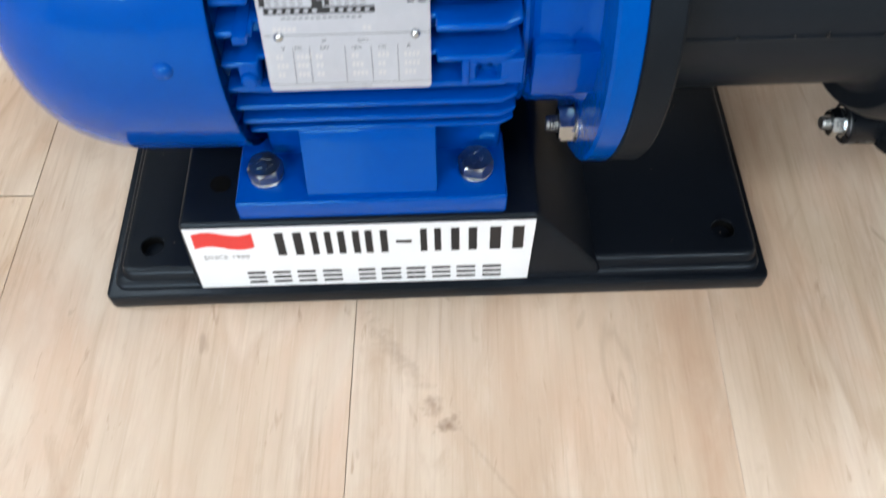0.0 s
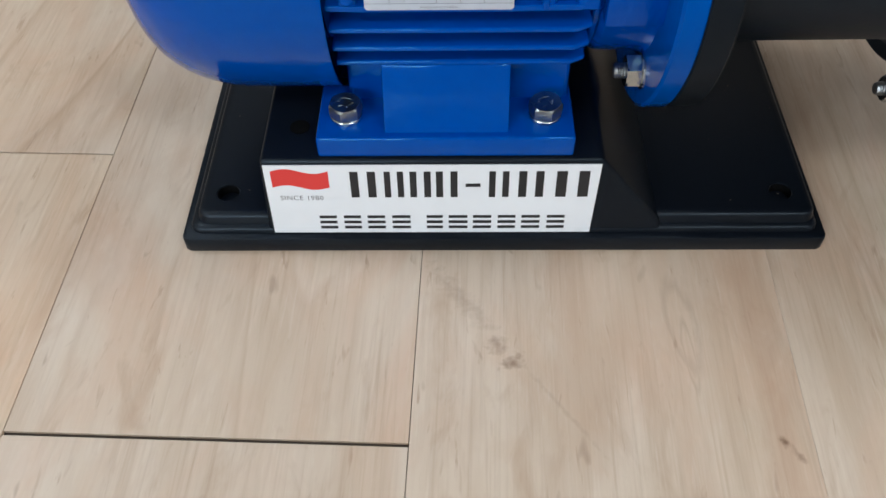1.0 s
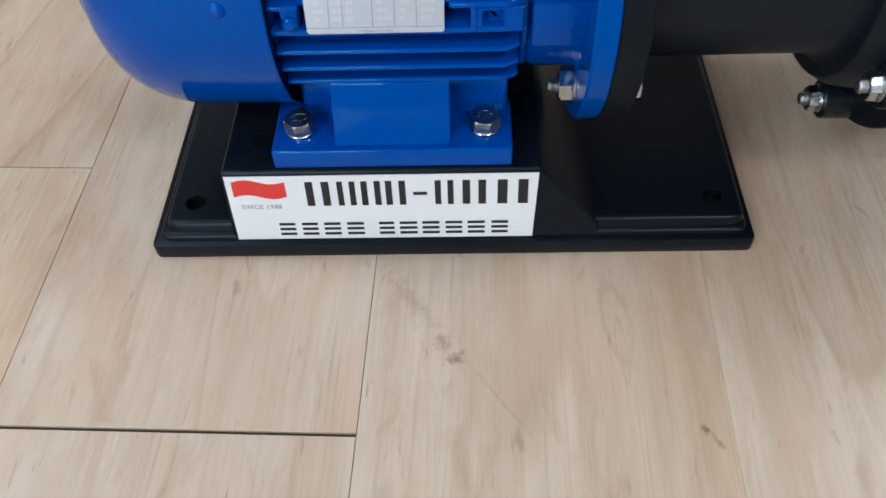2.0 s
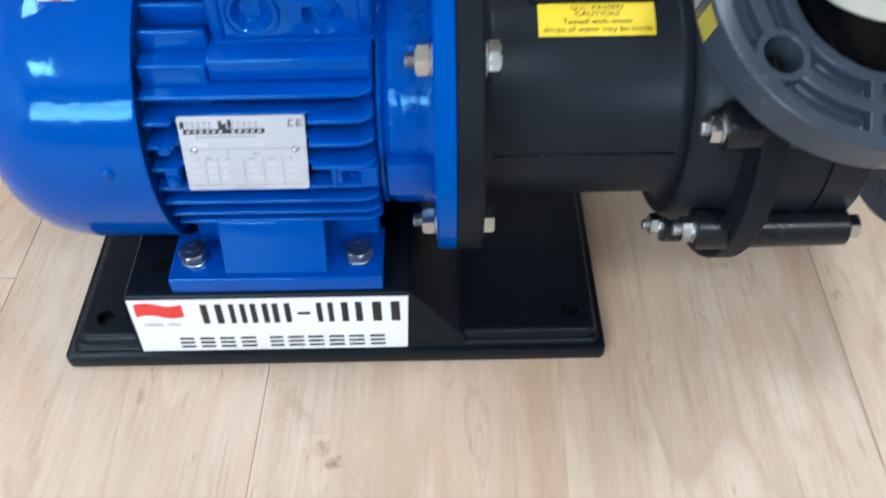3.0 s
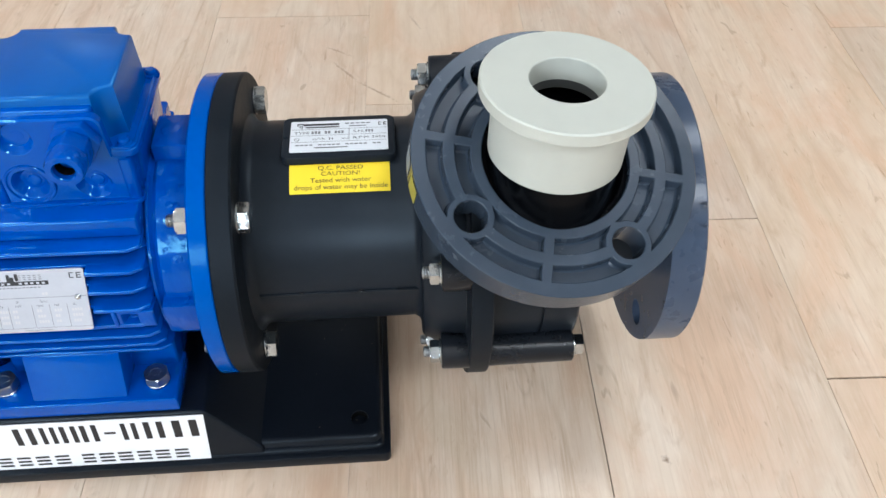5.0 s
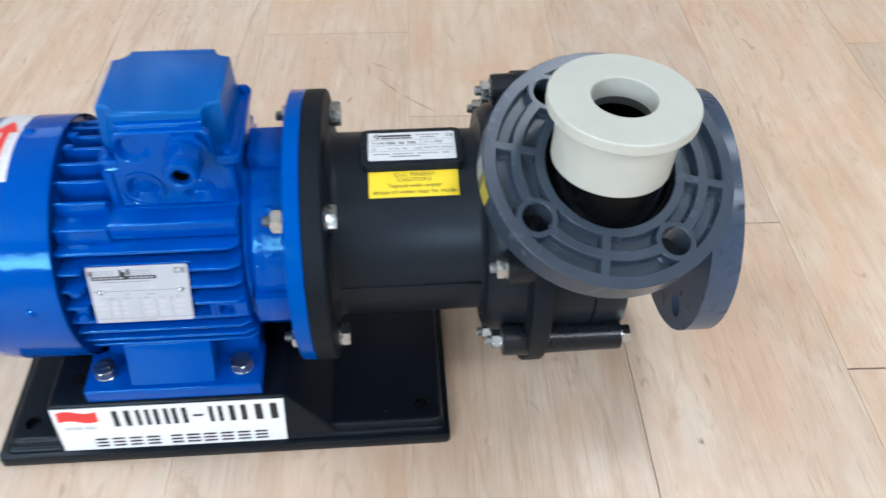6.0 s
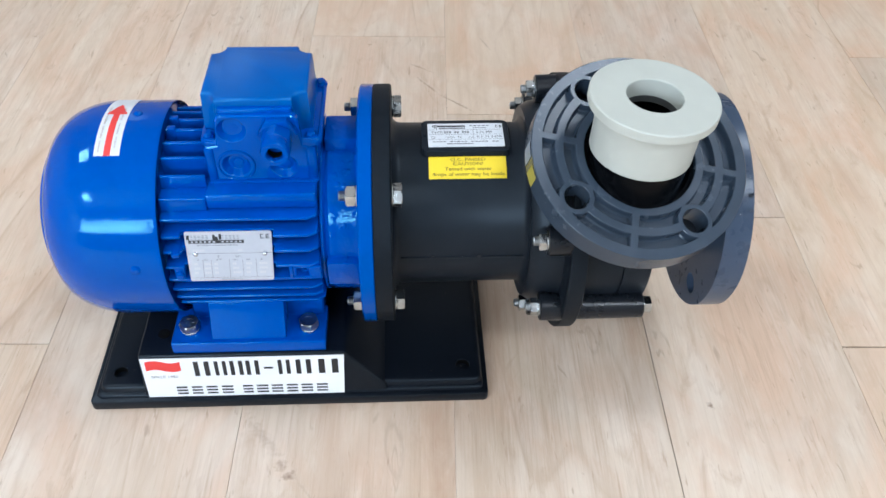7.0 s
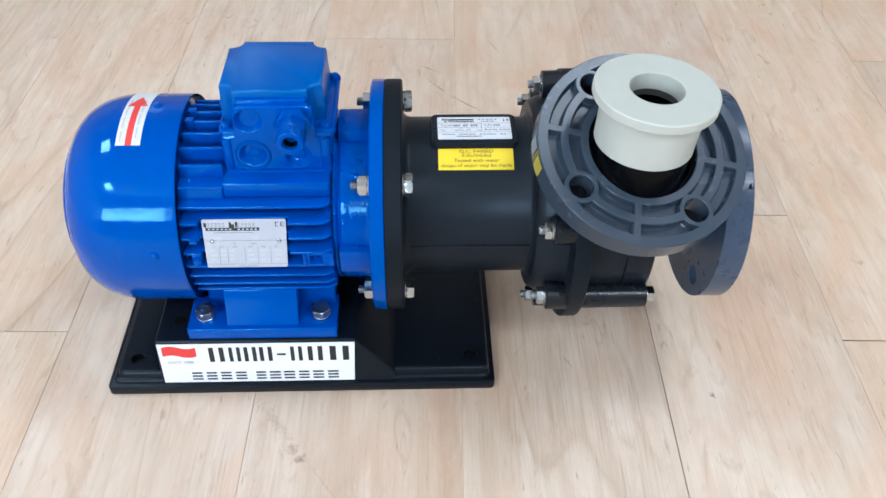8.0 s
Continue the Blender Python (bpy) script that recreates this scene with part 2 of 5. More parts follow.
def wood_material():
    m = material("pale_oak_vinyl", (0.6, 0.46, 0.33), 0.42)
    nt = m.node_tree
    b = nt.nodes["Principled BSDF"]
    tc = nt.nodes.new("ShaderNodeTexCoord")
    info = nt.nodes.new("ShaderNodeObjectInfo")
    shift = nt.nodes.new("ShaderNodeCombineXYZ")
    link(nt, math_node(nt, "MULTIPLY", info.outputs["Random"], 7.3), shift.inputs[0])
    link(nt, math_node(nt, "MULTIPLY", info.outputs["Random"], 31.7), shift.inputs[1])
    add = nt.nodes.new("ShaderNodeVectorMath")
    add.operation = "ADD"
    link(nt, tc.outputs["Object"], add.inputs[0])
    link(nt, shift.outputs[0], add.inputs[1])

    def stretched(sx, sy):
        mp = nt.nodes.new("ShaderNodeMapping")
        mp.inputs["Scale"].default_value = (sx, sy, 1)
        link(nt, add.outputs[0], mp.inputs["Vector"])
        return mp.outputs[0]

    broad = noise_tex(nt, stretched(8, 2.4), 1.0, 5, 0.62, 0.9)
    rings = nt.nodes.new("ShaderNodeTexWave")
    rings.wave_type, rings.bands_direction = "BANDS", "X"
    rings.inputs["Scale"].default_value, rings.inputs["Distortion"].default_value = 2.2, 9.0
    rings.inputs["Detail"].default_value, rings.inputs["Detail Scale"].default_value = 3.0, 0.9
    link(nt, stretched(7, 1.1), rings.inputs["Vector"])
    fibre = noise_tex(nt, stretched(330, 9), 1.0, 5, 0.65, 0.2)
    streak = noise_tex(nt, stretched(62, 7.5), 1.0, 5, 0.65, 0.9)
    blotch = noise_tex(nt, stretched(10, 4.2), 1.0, 5, 0.62, 1.2)
    cream = noise_tex(nt, stretched(17, 4.6), 1.0, 5, 0.62, 1.1)
    grain = noise_tex(nt, stretched(5.5, 0.95), 1.0, 2, 0.45, 0.35)
    loops = math_node(nt, "FRACT", math_node(nt, "MULTIPLY", grain, 13.0))
    line = ramp(nt, loops, [(0.0, (1, 1, 1)), (0.10, (0.25, 0.25, 0.25)), (0.35, (0, 0, 0)), (0.93, (0, 0, 0)), (1.0, (1, 1, 1))])
    where = ramp(nt, noise_tex(nt, stretched(7, 2.5), 1.0, 3, 0.6, 0.4), [(0.44, (0, 0, 0)), (0.66, (0.55, 0.55, 0.55))])
    smudge = noise_tex(nt, stretched(48, 15), 1.0, 4, 0.6, 0.8)
    hair = noise_tex(nt, stretched(300, 9), 1.0, 3, 0.6, 0.4)
    pore = noise_tex(nt, stretched(170, 30), 1.0, 3, 0.6, 0.6)
    dash = noise_tex(nt, stretched(300, 22), 1.0, 3, 0.7, 0.1)
    tone = ramp(nt, broad, [(0.22, (0.50, 0.385, 0.275)), (0.45, (0.605, 0.490, 0.382)), (0.62, (0.645, 0.540, 0.440)), (0.82, (0.675, 0.590, 0.490))])
    tone = mix_colour(nt, 0.15, tone, ramp(nt, rings.outputs["Fac"], [(0.0, (0.46, 0.345, 0.240)), (0.35, (0.60, 0.49, 0.375)), (1.0, (0.67, 0.57, 0.46))]))
    tone = mix_colour(nt, ramp(nt, blotch, [(0.44, (0, 0, 0)), (0.68, (0.80, 0.80, 0.80))]), tone, (0.595, 0.418, 0.303))
    tone = mix_colour(nt, ramp(nt, cream, [(0.52, (0, 0, 0)), (0.74, (0.55, 0.55, 0.55))]), tone, (0.735, 0.645, 0.555))
    coarse = math_node(nt, "ADD", math_node(nt, "MULTIPLY", math_node(nt, "FRACT", math_node(nt, "MULTIPLY", info.outputs["Random"], 17.0)), 0.9), 0.6)  # some planks are grainier
    patch = ramp(nt, noise_tex(nt, stretched(11, 3.2), 1.0, 3, 0.6, 0.8), [(0.38, (0.25, 0.25, 0.25)), (0.62, (1, 1, 1))])
    figure = info.outputs["Color"]
    coarse = math_node(nt, "MULTIPLY", math_node(nt, "MULTIPLY", math_node(nt, "MULTIPLY", patch, 1.9), coarse), figure)
    tone = mix_colour(nt, math_node(nt, "MULTIPLY", ramp(nt, streak, [(0.46, (0, 0, 0)), (0.78, (0.22, 0.22, 0.22))]), coarse), tone, (0.41, 0.29, 0.195))
    tone = mix_colour(nt, math_node(nt, "MULTIPLY", ramp(nt, fibre, [(0.5, (0, 0, 0)), (0.8, (0.20, 0.20, 0.20))]), coarse), tone, (0.36, 0.25, 0.165))
    tone = mix_colour(nt, math_node(nt, "MULTIPLY", line, where), tone, (0.36, 0.235, 0.145))
    tone = mix_colour(nt, math_node(nt, "MULTIPLY", ramp(nt, dash, [(0.56, (0, 0, 0)), (0.74, (0.12, 0.12, 0.12))]), figure), tone, (0.36, 0.25, 0.17))
    tone = mix_colour(nt, math_node(nt, "MULTIPLY", ramp(nt, dash, [(0.30, (0.16, 0.16, 0.16)), (0.42, (0, 0, 0))]), figure), tone, (0.74, 0.67, 0.58))
    tone = mix_colour(nt, math_node(nt, "MULTIPLY", ramp(nt, hair, [(0.54, (0, 0, 0)), (0.72, (0.18, 0.18, 0.18))]), coarse), tone, (0.40, 0.28, 0.19))
    tone = mix_colour(nt, math_node(nt, "MULTIPLY", ramp(nt, smudge, [(0.58, (0, 0, 0)), (0.76, (0.50, 0.50, 0.50))]), figure), tone, (0.40, 0.275, 0.185))
    tone = mix_colour(nt, math_node(nt, "MULTIPLY", ramp(nt, pore, [(0.64, (0, 0, 0)), (0.76, (0.55, 0.55, 0.55))]), figure), tone, (0.34, 0.22, 0.14))
    cloud = noise_tex(nt, stretched(26, 9), 1.0, 4, 0.6, 1.6)
    tone = mix_colour(nt, ramp(nt, cloud, [(0.50, (0, 0, 0)), (0.72, (0.30, 0.30, 0.30))]), tone, (0.47, 0.335, 0.235))
    fleck = noise_tex(nt, stretched(75, 24), 1.0, 2, 0.5, 1.0)
    tone = mix_colour(nt, math_node(nt, "MULTIPLY", ramp(nt, fleck, [(0.69, (0, 0, 0)), (0.76, (0.45, 0.45, 0.45))]), figure), tone, (0.33, 0.235, 0.165))
    hue = nt.nodes.new("ShaderNodeHueSaturation")
    link(nt, math_node(nt, "ADD", math_node(nt, "MULTIPLY", info.outputs["Random"], 0.09), 0.965), hue.inputs["Value"])
    link(nt, math_node(nt, "ADD", math_node(nt, "MULTIPLY", info.outputs["Random"], 0.16), 0.99), hue.inputs["Saturation"])
    link(nt, tone, hue.inputs["Color"])
    tone = hue.outputs[0]
    geo = nt.nodes.new("ShaderNodeNewGeometry")
    wob = nt.nodes.new("ShaderNodeTexNoise")
    wob.inputs["Scale"].default_value = 260
    link(nt, geo.outputs["Position"], wob.inputs["Vector"])

    def away(mx, my, along, across, way):
        """How far a place is from a mark's middle, in the mark's own half sizes."""
        mp = nt.nodes.new("ShaderNodeMapping")
        mp.vector_type = "TEXTURE"
        mp.inputs["Location"].default_value = (mx, my, 0)
        mp.inputs["Rotation"].default_value = (0, 0, radians(way - 90))
        mp.inputs["Scale"].default_value = (across, along, 1)
        link(nt, geo.outputs["Position"], mp.inputs["Vector"])
        ln = nt.nodes.new("ShaderNodeVectorMath")
        ln.operation = "LENGTH"
        link(nt, mp.outputs[0], ln.inputs[0])
        return ln.outputs["Value"]

    total = None
    for mx, my, along, across, way, deep in MARKS:
        d = math_node(nt, "ADD", away(mx, my, along, across, way), math_node(nt, "MULTIPLY", math_node(nt, "SUBTRACT", wob.outputs["Fac"], 0.5), 2.0))
        f = math_node(nt, "MULTIPLY", math_node(nt, "SUBTRACT", 1.0, d, clamp=True), deep)
        total = f if total is None else math_node(nt, "MAXIMUM", total, f)
    for mx, my, along, across, way, deep in STREAKS:
        d = math_node(nt, "ADD", away(mx, my, along, across, way), math_node(nt, "MULTIPLY", math_node(nt, "SUBTRACT", cloud, 0.5), 3.2))
        f = math_node(nt, "MULTIPLY", math_node(nt, "SUBTRACT", 1.0, d, clamp=True), deep)
        tone = mix_colour(nt, f, tone, (0.44, 0.285, 0.185))
    for mx, my, along, across, way, deep in KNOTS:
        d = math_node(nt, "ADD", away(mx, my, along, across, way), math_node(nt, "MULTIPLY", math_node(nt, "SUBTRACT", smudge, 0.5), 1.7))
        ring = math_node(nt, "SUBTRACT", 1.0, math_node(nt, "MULTIPLY", math_node(nt, "ABSOLUTE", math_node(nt, "SUBTRACT", d, 1.0)), 3.2), clamp=True)
        total = math_node(nt, "MAXIMUM", total, math_node(nt, "MULTIPLY", ring, deep))
    tone = mix_colour(nt, total, tone, (0.13, 0.058, 0.022))
    link(nt, tone, b.inputs["Base Color"])
    rr = nt.nodes.new("ShaderNodeMapRange")
    rr.inputs[3].default_value, rr.inputs[4].default_value = 0.36, 0.52
    link(nt, fibre, rr.inputs[0])
    link(nt, rr.outputs[0], b.inputs["Roughness"])
    bump(nt, b, math_node(nt, "ADD", fibre, math_node(nt, "MULTIPLY", streak, 0.6)), 0.35, 0.0004)
    return m


WOOD = wood_material()


# ---- mesh helpers ----
def finish(bm, name, mat, smooth=35):
    bmesh.ops.remove_doubles(bm, verts=bm.verts, dist=1e-6)
    bmesh.ops.recalc_face_normals(bm, faces=bm.faces)
    for f in bm.faces:
        f.smooth = True
    for e in bm.edges:
        e.smooth = len(e.link_faces) == 2 and e.calc_face_angle(0) < radians(smooth)
    me = bpy.data.meshes.new(name)
    bm.to_mesh(me)
    bm.free()
    me.materials.append(mat)
    return me


BASES, MOVED = {}, set()  # where each thing's base is; parts that carry a pose of their own


def thing(name, at, label, category, group="", kind=""):
    ob = new(name)
    ob.empty_display_size = 0.02
    ob.location = at
    BASES[ob.name] = Vector(at)
    return tagged(ob, label, category, group, kind)


def base_of(ob):
    while ob.parent:
        ob = ob.parent
    return BASES.get(ob.name, Vector((0, 0, 0)))


def part(name, bm, mat, parent, label="", smooth=35):
    """One mesh under a thing or a part; the bmesh is in world metres."""
    bmesh.ops.translate(bm, verts=bm.verts, vec=-base_of(parent))
    ob = new(name, finish(bm, name, mat, smooth))
    ob.parent = parent
    return tagged(ob, label)


def placed(name, me, m, parent, label=""):
    """A shared mesh as a part, at the pose m in the world (relative to its parent part if that was placed so too)."""
    ob = new(name, me)
    ob.parent = parent
    ob.matrix_local = m if parent.name in MOVED else Matrix.Translation(-base_of(parent)) @ m
    MOVED.add(ob.name)
    return tagged(ob, label)


def add_box(bm, lo, hi, bevel=0.0, segs=2):
    t = bmesh.new()
    bmesh.ops.create_cube(t, size=1)
    for v in t.verts:
        v.co = Vector([lo[i] + (v.co[i] + 0.5) * (hi[i] - lo[i]) for i in range(3)])
    if bevel:
        bmesh.ops.bevel(t, geom=t.edges[:], offset=bevel, segments=segs, profile=0.5, affect="EDGES")
    merge(bm, t)
    return bm


def merge(bm, other, m=None):
    if m is not None:
        bmesh.ops.transform(other, matrix=m, verts=other.verts)
    me = bpy.data.meshes.new("scratch")
    other.to_mesh(me)
    other.free()
    bm.from_mesh(me)
    bpy.data.meshes.remove(me)
    return bm


AXIS_Y, AXIS_Z = 0.070, 0.150


def lathe(profile, segs=72, closed=False, cy=AXIS_Y, cz=AXIS_Z, bm=None):
    """A turned shape about the machine's shaft: profile of (x, radius)."""
    bm = bm or bmesh.new()
    rings = []
    for x, r in profile:
        if r < 1e-6:
            rings.append([bm.verts.new((x, cy, cz))])
        else:
            rings.append([bm.verts.new((x, cy - r * math.cos(2 * math.pi * i / segs), cz + r * math.sin(2 * math.pi * i / segs))) for i in range(segs)])
    pairs = list(zip(rings, rings[1:])) + ([(rings[-1], rings[0])] if closed else [])
    for a, b in pairs:
        for i in range(segs):
            j = (i + 1) % segs
            if len(a) == 1 and len(b) == 1:
                continue
            if len(a) == 1:
                bm.faces.new((a[0], b[i], b[j]))
            elif len(b) == 1:
                bm.faces.new((a[i], a[j], b[0]))
            else:
                bm.faces.new((a[i], a[j], b[j], b[i]))
    return bm


def turned(profile, m, segs=48, closed=False):
    """The same about a local z axis, (radius, z), placed by m."""
    bm = lathe([(z, r) for r, z in profile], segs, closed, 0, 0)
    bmesh.ops.transform(bm, matrix=m @ Matrix(((0, 1, 0, 0), (0, 0, 1, 0), (1, 0, 0, 0), (0, 0, 0, 1))), verts=bm.verts)
    return bm


def prism(poly, z0, z1, m=None, bevel=0.0, segs=2):
    """A polygon (x, y) raised from z0 to z1."""
    bm = bmesh.new()
    lo = [bm.verts.new((x, y, z0)) for x, y in poly]
    hi = [bm.verts.new((x, y, z1)) for x, y in poly]
    n = len(poly)
    bm.faces.new(lo[::-1])
    bm.faces.new(hi)
    for i in range(n):
        bm.faces.new((lo[i], lo[(i + 1) % n], hi[(i + 1) % n], hi[i]))
    if bevel:
        bmesh.ops.recalc_face_normals(bm, faces=bm.faces)
        bmesh.ops.bevel(bm, geom=[e for e in bm.edges if e.calc_face_angle(0) > 0.4], offset=bevel, segments=segs, profile=0.5, affect="EDGES", clamp_overlap=True)
    if m is not None:
        bmesh.ops.transform(bm, matrix=m, verts=bm.verts)
    return bm


def circle(cx, cy, r, n=32):
    return [(cx + r * math.cos(2 * math.pi * i / n), cy + r * math.sin(2 * math.pi * i / n)) for i in range(n)]


def rounded_rect(x0, y0, x1, y1, r, n=5):
    out = []
    for cx, cy, a in ((x1 - r, y1 - r, 0), (x0 + r, y1 - r, 90), (x0 + r, y0 + r, 180), (x1 - r, y0 + r, 270)):
        out += [(cx + r * math.cos(radians(a + 90 * i / n)), cy + r * math.sin(radians(a + 90 * i / n))) for i in range(n + 1)]
    return out


def area2(p):
    return sum(a[0] * b[1] - b[0] * a[1] for a, b in zip(p, p[1:] + p[:1]))


def offset_poly(p, d):
    """The polygon moved inwards by d."""
    if area2(p) < 0:
        p = p[::-1]
    out, n = [], len(p)
    for i in range(n):
        a, b, c = Vector(p[i - 1]), Vector(p[i]), Vector(p[(i + 1) % n])
        u, v = (b - a).normalized(), (c - b).normalized()
        nu, nv = Vector((-u.y, u.x)), Vector((-v.y, v.x))
        k = (nu + nv)
        k = k / max(0.35, 1 + nu.dot(nv))
        out.append(tuple(b + k * d))
    return out


def panel(outer, cuts, thick, m=None, edge=0.0006):
    """A plate, top at z = 0, with pockets (polygon, depth) or, where depth is None, holes through it."""
    bm = bmesh.new()

    def loop(p, z):
        vs = [bm.verts.new((x, y, z)) for x, y in p]
        return vs, [bm.edges.new((vs[i], vs[(i + 1) % len(vs)])) for i in range(len(vs))]

    def wall(a, b):
        for i in range(len(a)):
            j = (i + 1) % len(a)
            bm.faces.new((a[i], a[j], b[j], b[i]))

    outer = outer if area2(outer) > 0 else outer[::-1]
    top = offset_poly(outer, edge)
    vt, et = loop(top, 0)
    vo, _ = loop(outer, -edge)
    wall(vt, vo)
    vb, eb = loop(outer, -thick)
    wall(vo, vb)
    edges_top, edges_bot = list(et), list(eb)
    for p, depth in cuts:
        p = p if area2(p) > 0 else p[::-1]
        big = offset_poly(p, -edge)
        a, ea = loop(big, 0)
        edges_top += ea
        b, _ = loop(p, -edge)
        wall(a, b)
        if depth is None:
            c, ec = loop(p, -thick)
            wall(b, c)
            edges_bot += ec
        else:
            c, _ = loop(offset_poly(p, edge), -depth + 2 * edge)
            wall(b, c)
            d, _ = loop(offset_poly(p, 3 * edge), -depth)
            wall(c, d)
            bm.faces.new(d)
    bmesh.ops.triangle_fill(bm, edges=edges_top, use_beauty=True)
    bmesh.ops.triangle_fill(bm, edges=edges_bot, use_beauty=True)
    if m is not None:
        bmesh.ops.transform(bm, matrix=m, verts=bm.verts)
    return bm


def words(text, size, m, wrap=None, stretch=1.0, centre=False, space=1.0):
    """Lettering as a flat mesh in the local x-y plane, placed by m or bent by wrap(x, y)."""
    cu = bpy.data.curves.new("lettering", "FONT")
    cu.body, cu.size, cu.space_character = text, size, space
    cu.align_x = "CENTER" if centre else "LEFT"
    cu.resolution_u = 3
    ob = bpy.data.objects.new("lettering", cu)
    scene.collection.objects.link(ob)
    bpy.context.view_layer.update()
    me = bpy.data.meshes.new_from_object(ob.evaluated_get(bpy.context.evaluated_depsgraph_get()))
    bpy.data.objects.remove(ob)
    bm = bmesh.new()
    bm.from_mesh(me)
    bpy.data.meshes.remove(me)
    for v in bm.verts:
        v.co.x *= stretch
        v.co = Vector(wrap(v.co.x, v.co.y)) if wrap else m @ v.co
    return bm


def flat_bars(rects, m=None, wrap=None, step=0.004):
    """Plain printed bars (x0, y0, x1, y1) as a flat mesh."""
    bm = bmesh.new()
    for x0, y0, x1, y1 in rects:
        nx, ny = (max(1, int(abs(x1 - x0) / step)), max(1, int(abs(y1 - y0) / step))) if wrap else (1, 1)
        grid = [[bm.verts.new(wrap(x0 + (x1 - x0) * i / nx, y0 + (y1 - y0) * j / ny) if wrap else m @ Vector((x0 + (x1 - x0) * i / nx, y0 + (y1 - y0) * j / ny, 0)))
                 for j in range(ny + 1)] for i in range(nx + 1)]
        for i in range(nx):
            for j in range(ny):
                bm.faces.new((grid[i][j], grid[i + 1][j], grid[i + 1][j + 1], grid[i][j + 1]))
    return bm


def printed(bm, away, thick=0.00012):
    """Keeps printing a hair above its ground."""
    bmesh.ops.translate(bm, verts=bm.verts, vec=Vector(away) * thick)
    return bm


def frame_of(origin, x_to, y_to):
    """A pose whose x and y run from origin towards the two points."""
    o = Vector(origin)
    x = (Vector(x_to) - o).normalized()
    z = x.cross(Vector(y_to) - o).normalized()
    y = z.cross(x)
    return Matrix((Vector((*x, 0)), Vector((*y, 0)), Vector((*z, 0)), Vector((*o, 1)))).transposed()


def hexagon(af):
    return [(af / math.sqrt(3) * math.cos(radians(60 * i)), af / math.sqrt(3) * math.sin(radians(60 * i))) for i in range(6)]


def hex_mesh(name, af, height, dome=0.12, mat=None, hole=0.0):
    """A hexagon head or nut from z = 0 up, its crown turned off round."""
    bm = bmesh.new()
    n = 36
    rings = []
    for z, k in ((0.0, 0.965), (height * 0.10, 1.0), (height * (1 - dome), 1.0), (height, 0.86)):
        ring = []
        for i in range(n):
            a = 2 * math.pi * i / n
            r_hex = af / 2 / math.cos(a % (math.pi / 3) - math.pi / 6)
            r = r_hex if k == 1.0 else min(r_hex, af * 0.51)
            ring.append(bm.verts.new((r * math.cos(a), r * math.sin(a), z)))
        rings.append(ring)
    for a, b in zip(rings, rings[1:]):
        for i in range(n):
            bm.faces.new((a[i], a[(i + 1) % n], b[(i + 1) % n], b[i]))
    bm.faces.new(rings[0][::-1])
    bm.faces.new(rings[-1])
    return finish(bm, name, mat or STEEL, 18)


def shank_mesh(name, r, length, mat=None):
    """A threaded end: fine rings from z = 0 up."""
    prof, pitch = [(0, 0)], 0.0013
    k = int(length / pitch)
    for i in range(k):
        prof += [(r * 0.86, i * pitch), (r, (i + 0.5) * pitch)]
    prof += [(r * 0.8, length - 0.0003), (0, length)]
    return finish(turned(prof, Matrix.Identity(4), 20), name, mat or THREAD, 50)


def washer_mesh(name, r_out, r_in, thick, mat=None):
    return finish(turned([(r_in, 0), (r_out - 0.0003, 0), (r_out, 0.0003), (r_out, thick - 0.0003), (r_out - 0.0003, thick), (r_in, thick)], Matrix.Identity(4), 36, True), name, mat or STEEL)


# ---- the room ----
def structure(name, bm, mat, label, category):
    ob = new(name, finish(bm, name, mat))
    return tagged(ob, label, category, kind="structure")


def build_room():
    t = 0.12
    w, e, s, n, h = ROOM_W, ROOM_E, ROOM_S, ROOM_N, ROOM_H
    x0, x1, z0, z1 = GLOW_OPENING
    bm = bmesh.new()
    for lo, hi in (((w - t, n, 0), (x0, n + t, h)), ((x1, n, 0), (e + t, n + t, h)), ((x0, n, 0), (x1, n + t, z0)), ((x0, n, z1), (x1, n + t, h))):
        add_box(bm, lo, hi)
    structure("wall_north", bm, WARM, "plain warm brown wall with a narrow opening added for the lid light", "wall")
    structure("wall_west", add_box(bmesh.new(), (w - t, s, 0), (w, n, h)), PAINT, "plain white painted room wall", "wall")
    structure("wall_east", add_box(bmesh.new(), (e, s, 0), (e + t, n, h)), PAINT, "plain white painted room wall", "wall")
    x0, x1, z0, z1 = WINDOW
    bm = bmesh.new()
    for lo, hi in (((w - t, s - t, 0), (x0, s, h)), ((x1, s - t, 0), (e + t, s, h)), ((x0, s - t, 0), (x1, s, z0)), ((x0, s - t, z1), (x1, s, h))):
        add_box(bm, lo, hi)
    structure("wall_south", bm, PAINT, "plain white painted wall with a window opening", "wall")
    win = thing("window_1", ((x0 + x1) / 2, s, z0), "white framed window in the painted wall", "window", kind="structure")
    bm = bmesh.new()
    f = 0.04
    for lo, hi in (((x0, s - 0.04, z0), (x1, s - 0.005, z0 + f)), ((x0, s - 0.04, z1 - f), (x1, s - 0.005, z1)), ((x0, s - 0.04, z0 + f), (x0 + f, s - 0.005, z1 - f)), ((x1 - f, s - 0.04, z0 + f), (x1, s - 0.005, z1 - f))):
        add_box(bm, lo, hi, 0.003)
    part("window_frame", bm, PAINT, win)
    part("window_rail", add_box(bmesh.new(), (x0 + f, s - 0.036, 1.475), (x1 - f, s - 0.008, 1.535), 0.003), PAINT, win)
    structure("ceiling", add_box(bmesh.new(), (w - t, s - t, h), (e + t, n + t, h + t)), CEILING, "plain white painted ceiling", "ceiling")


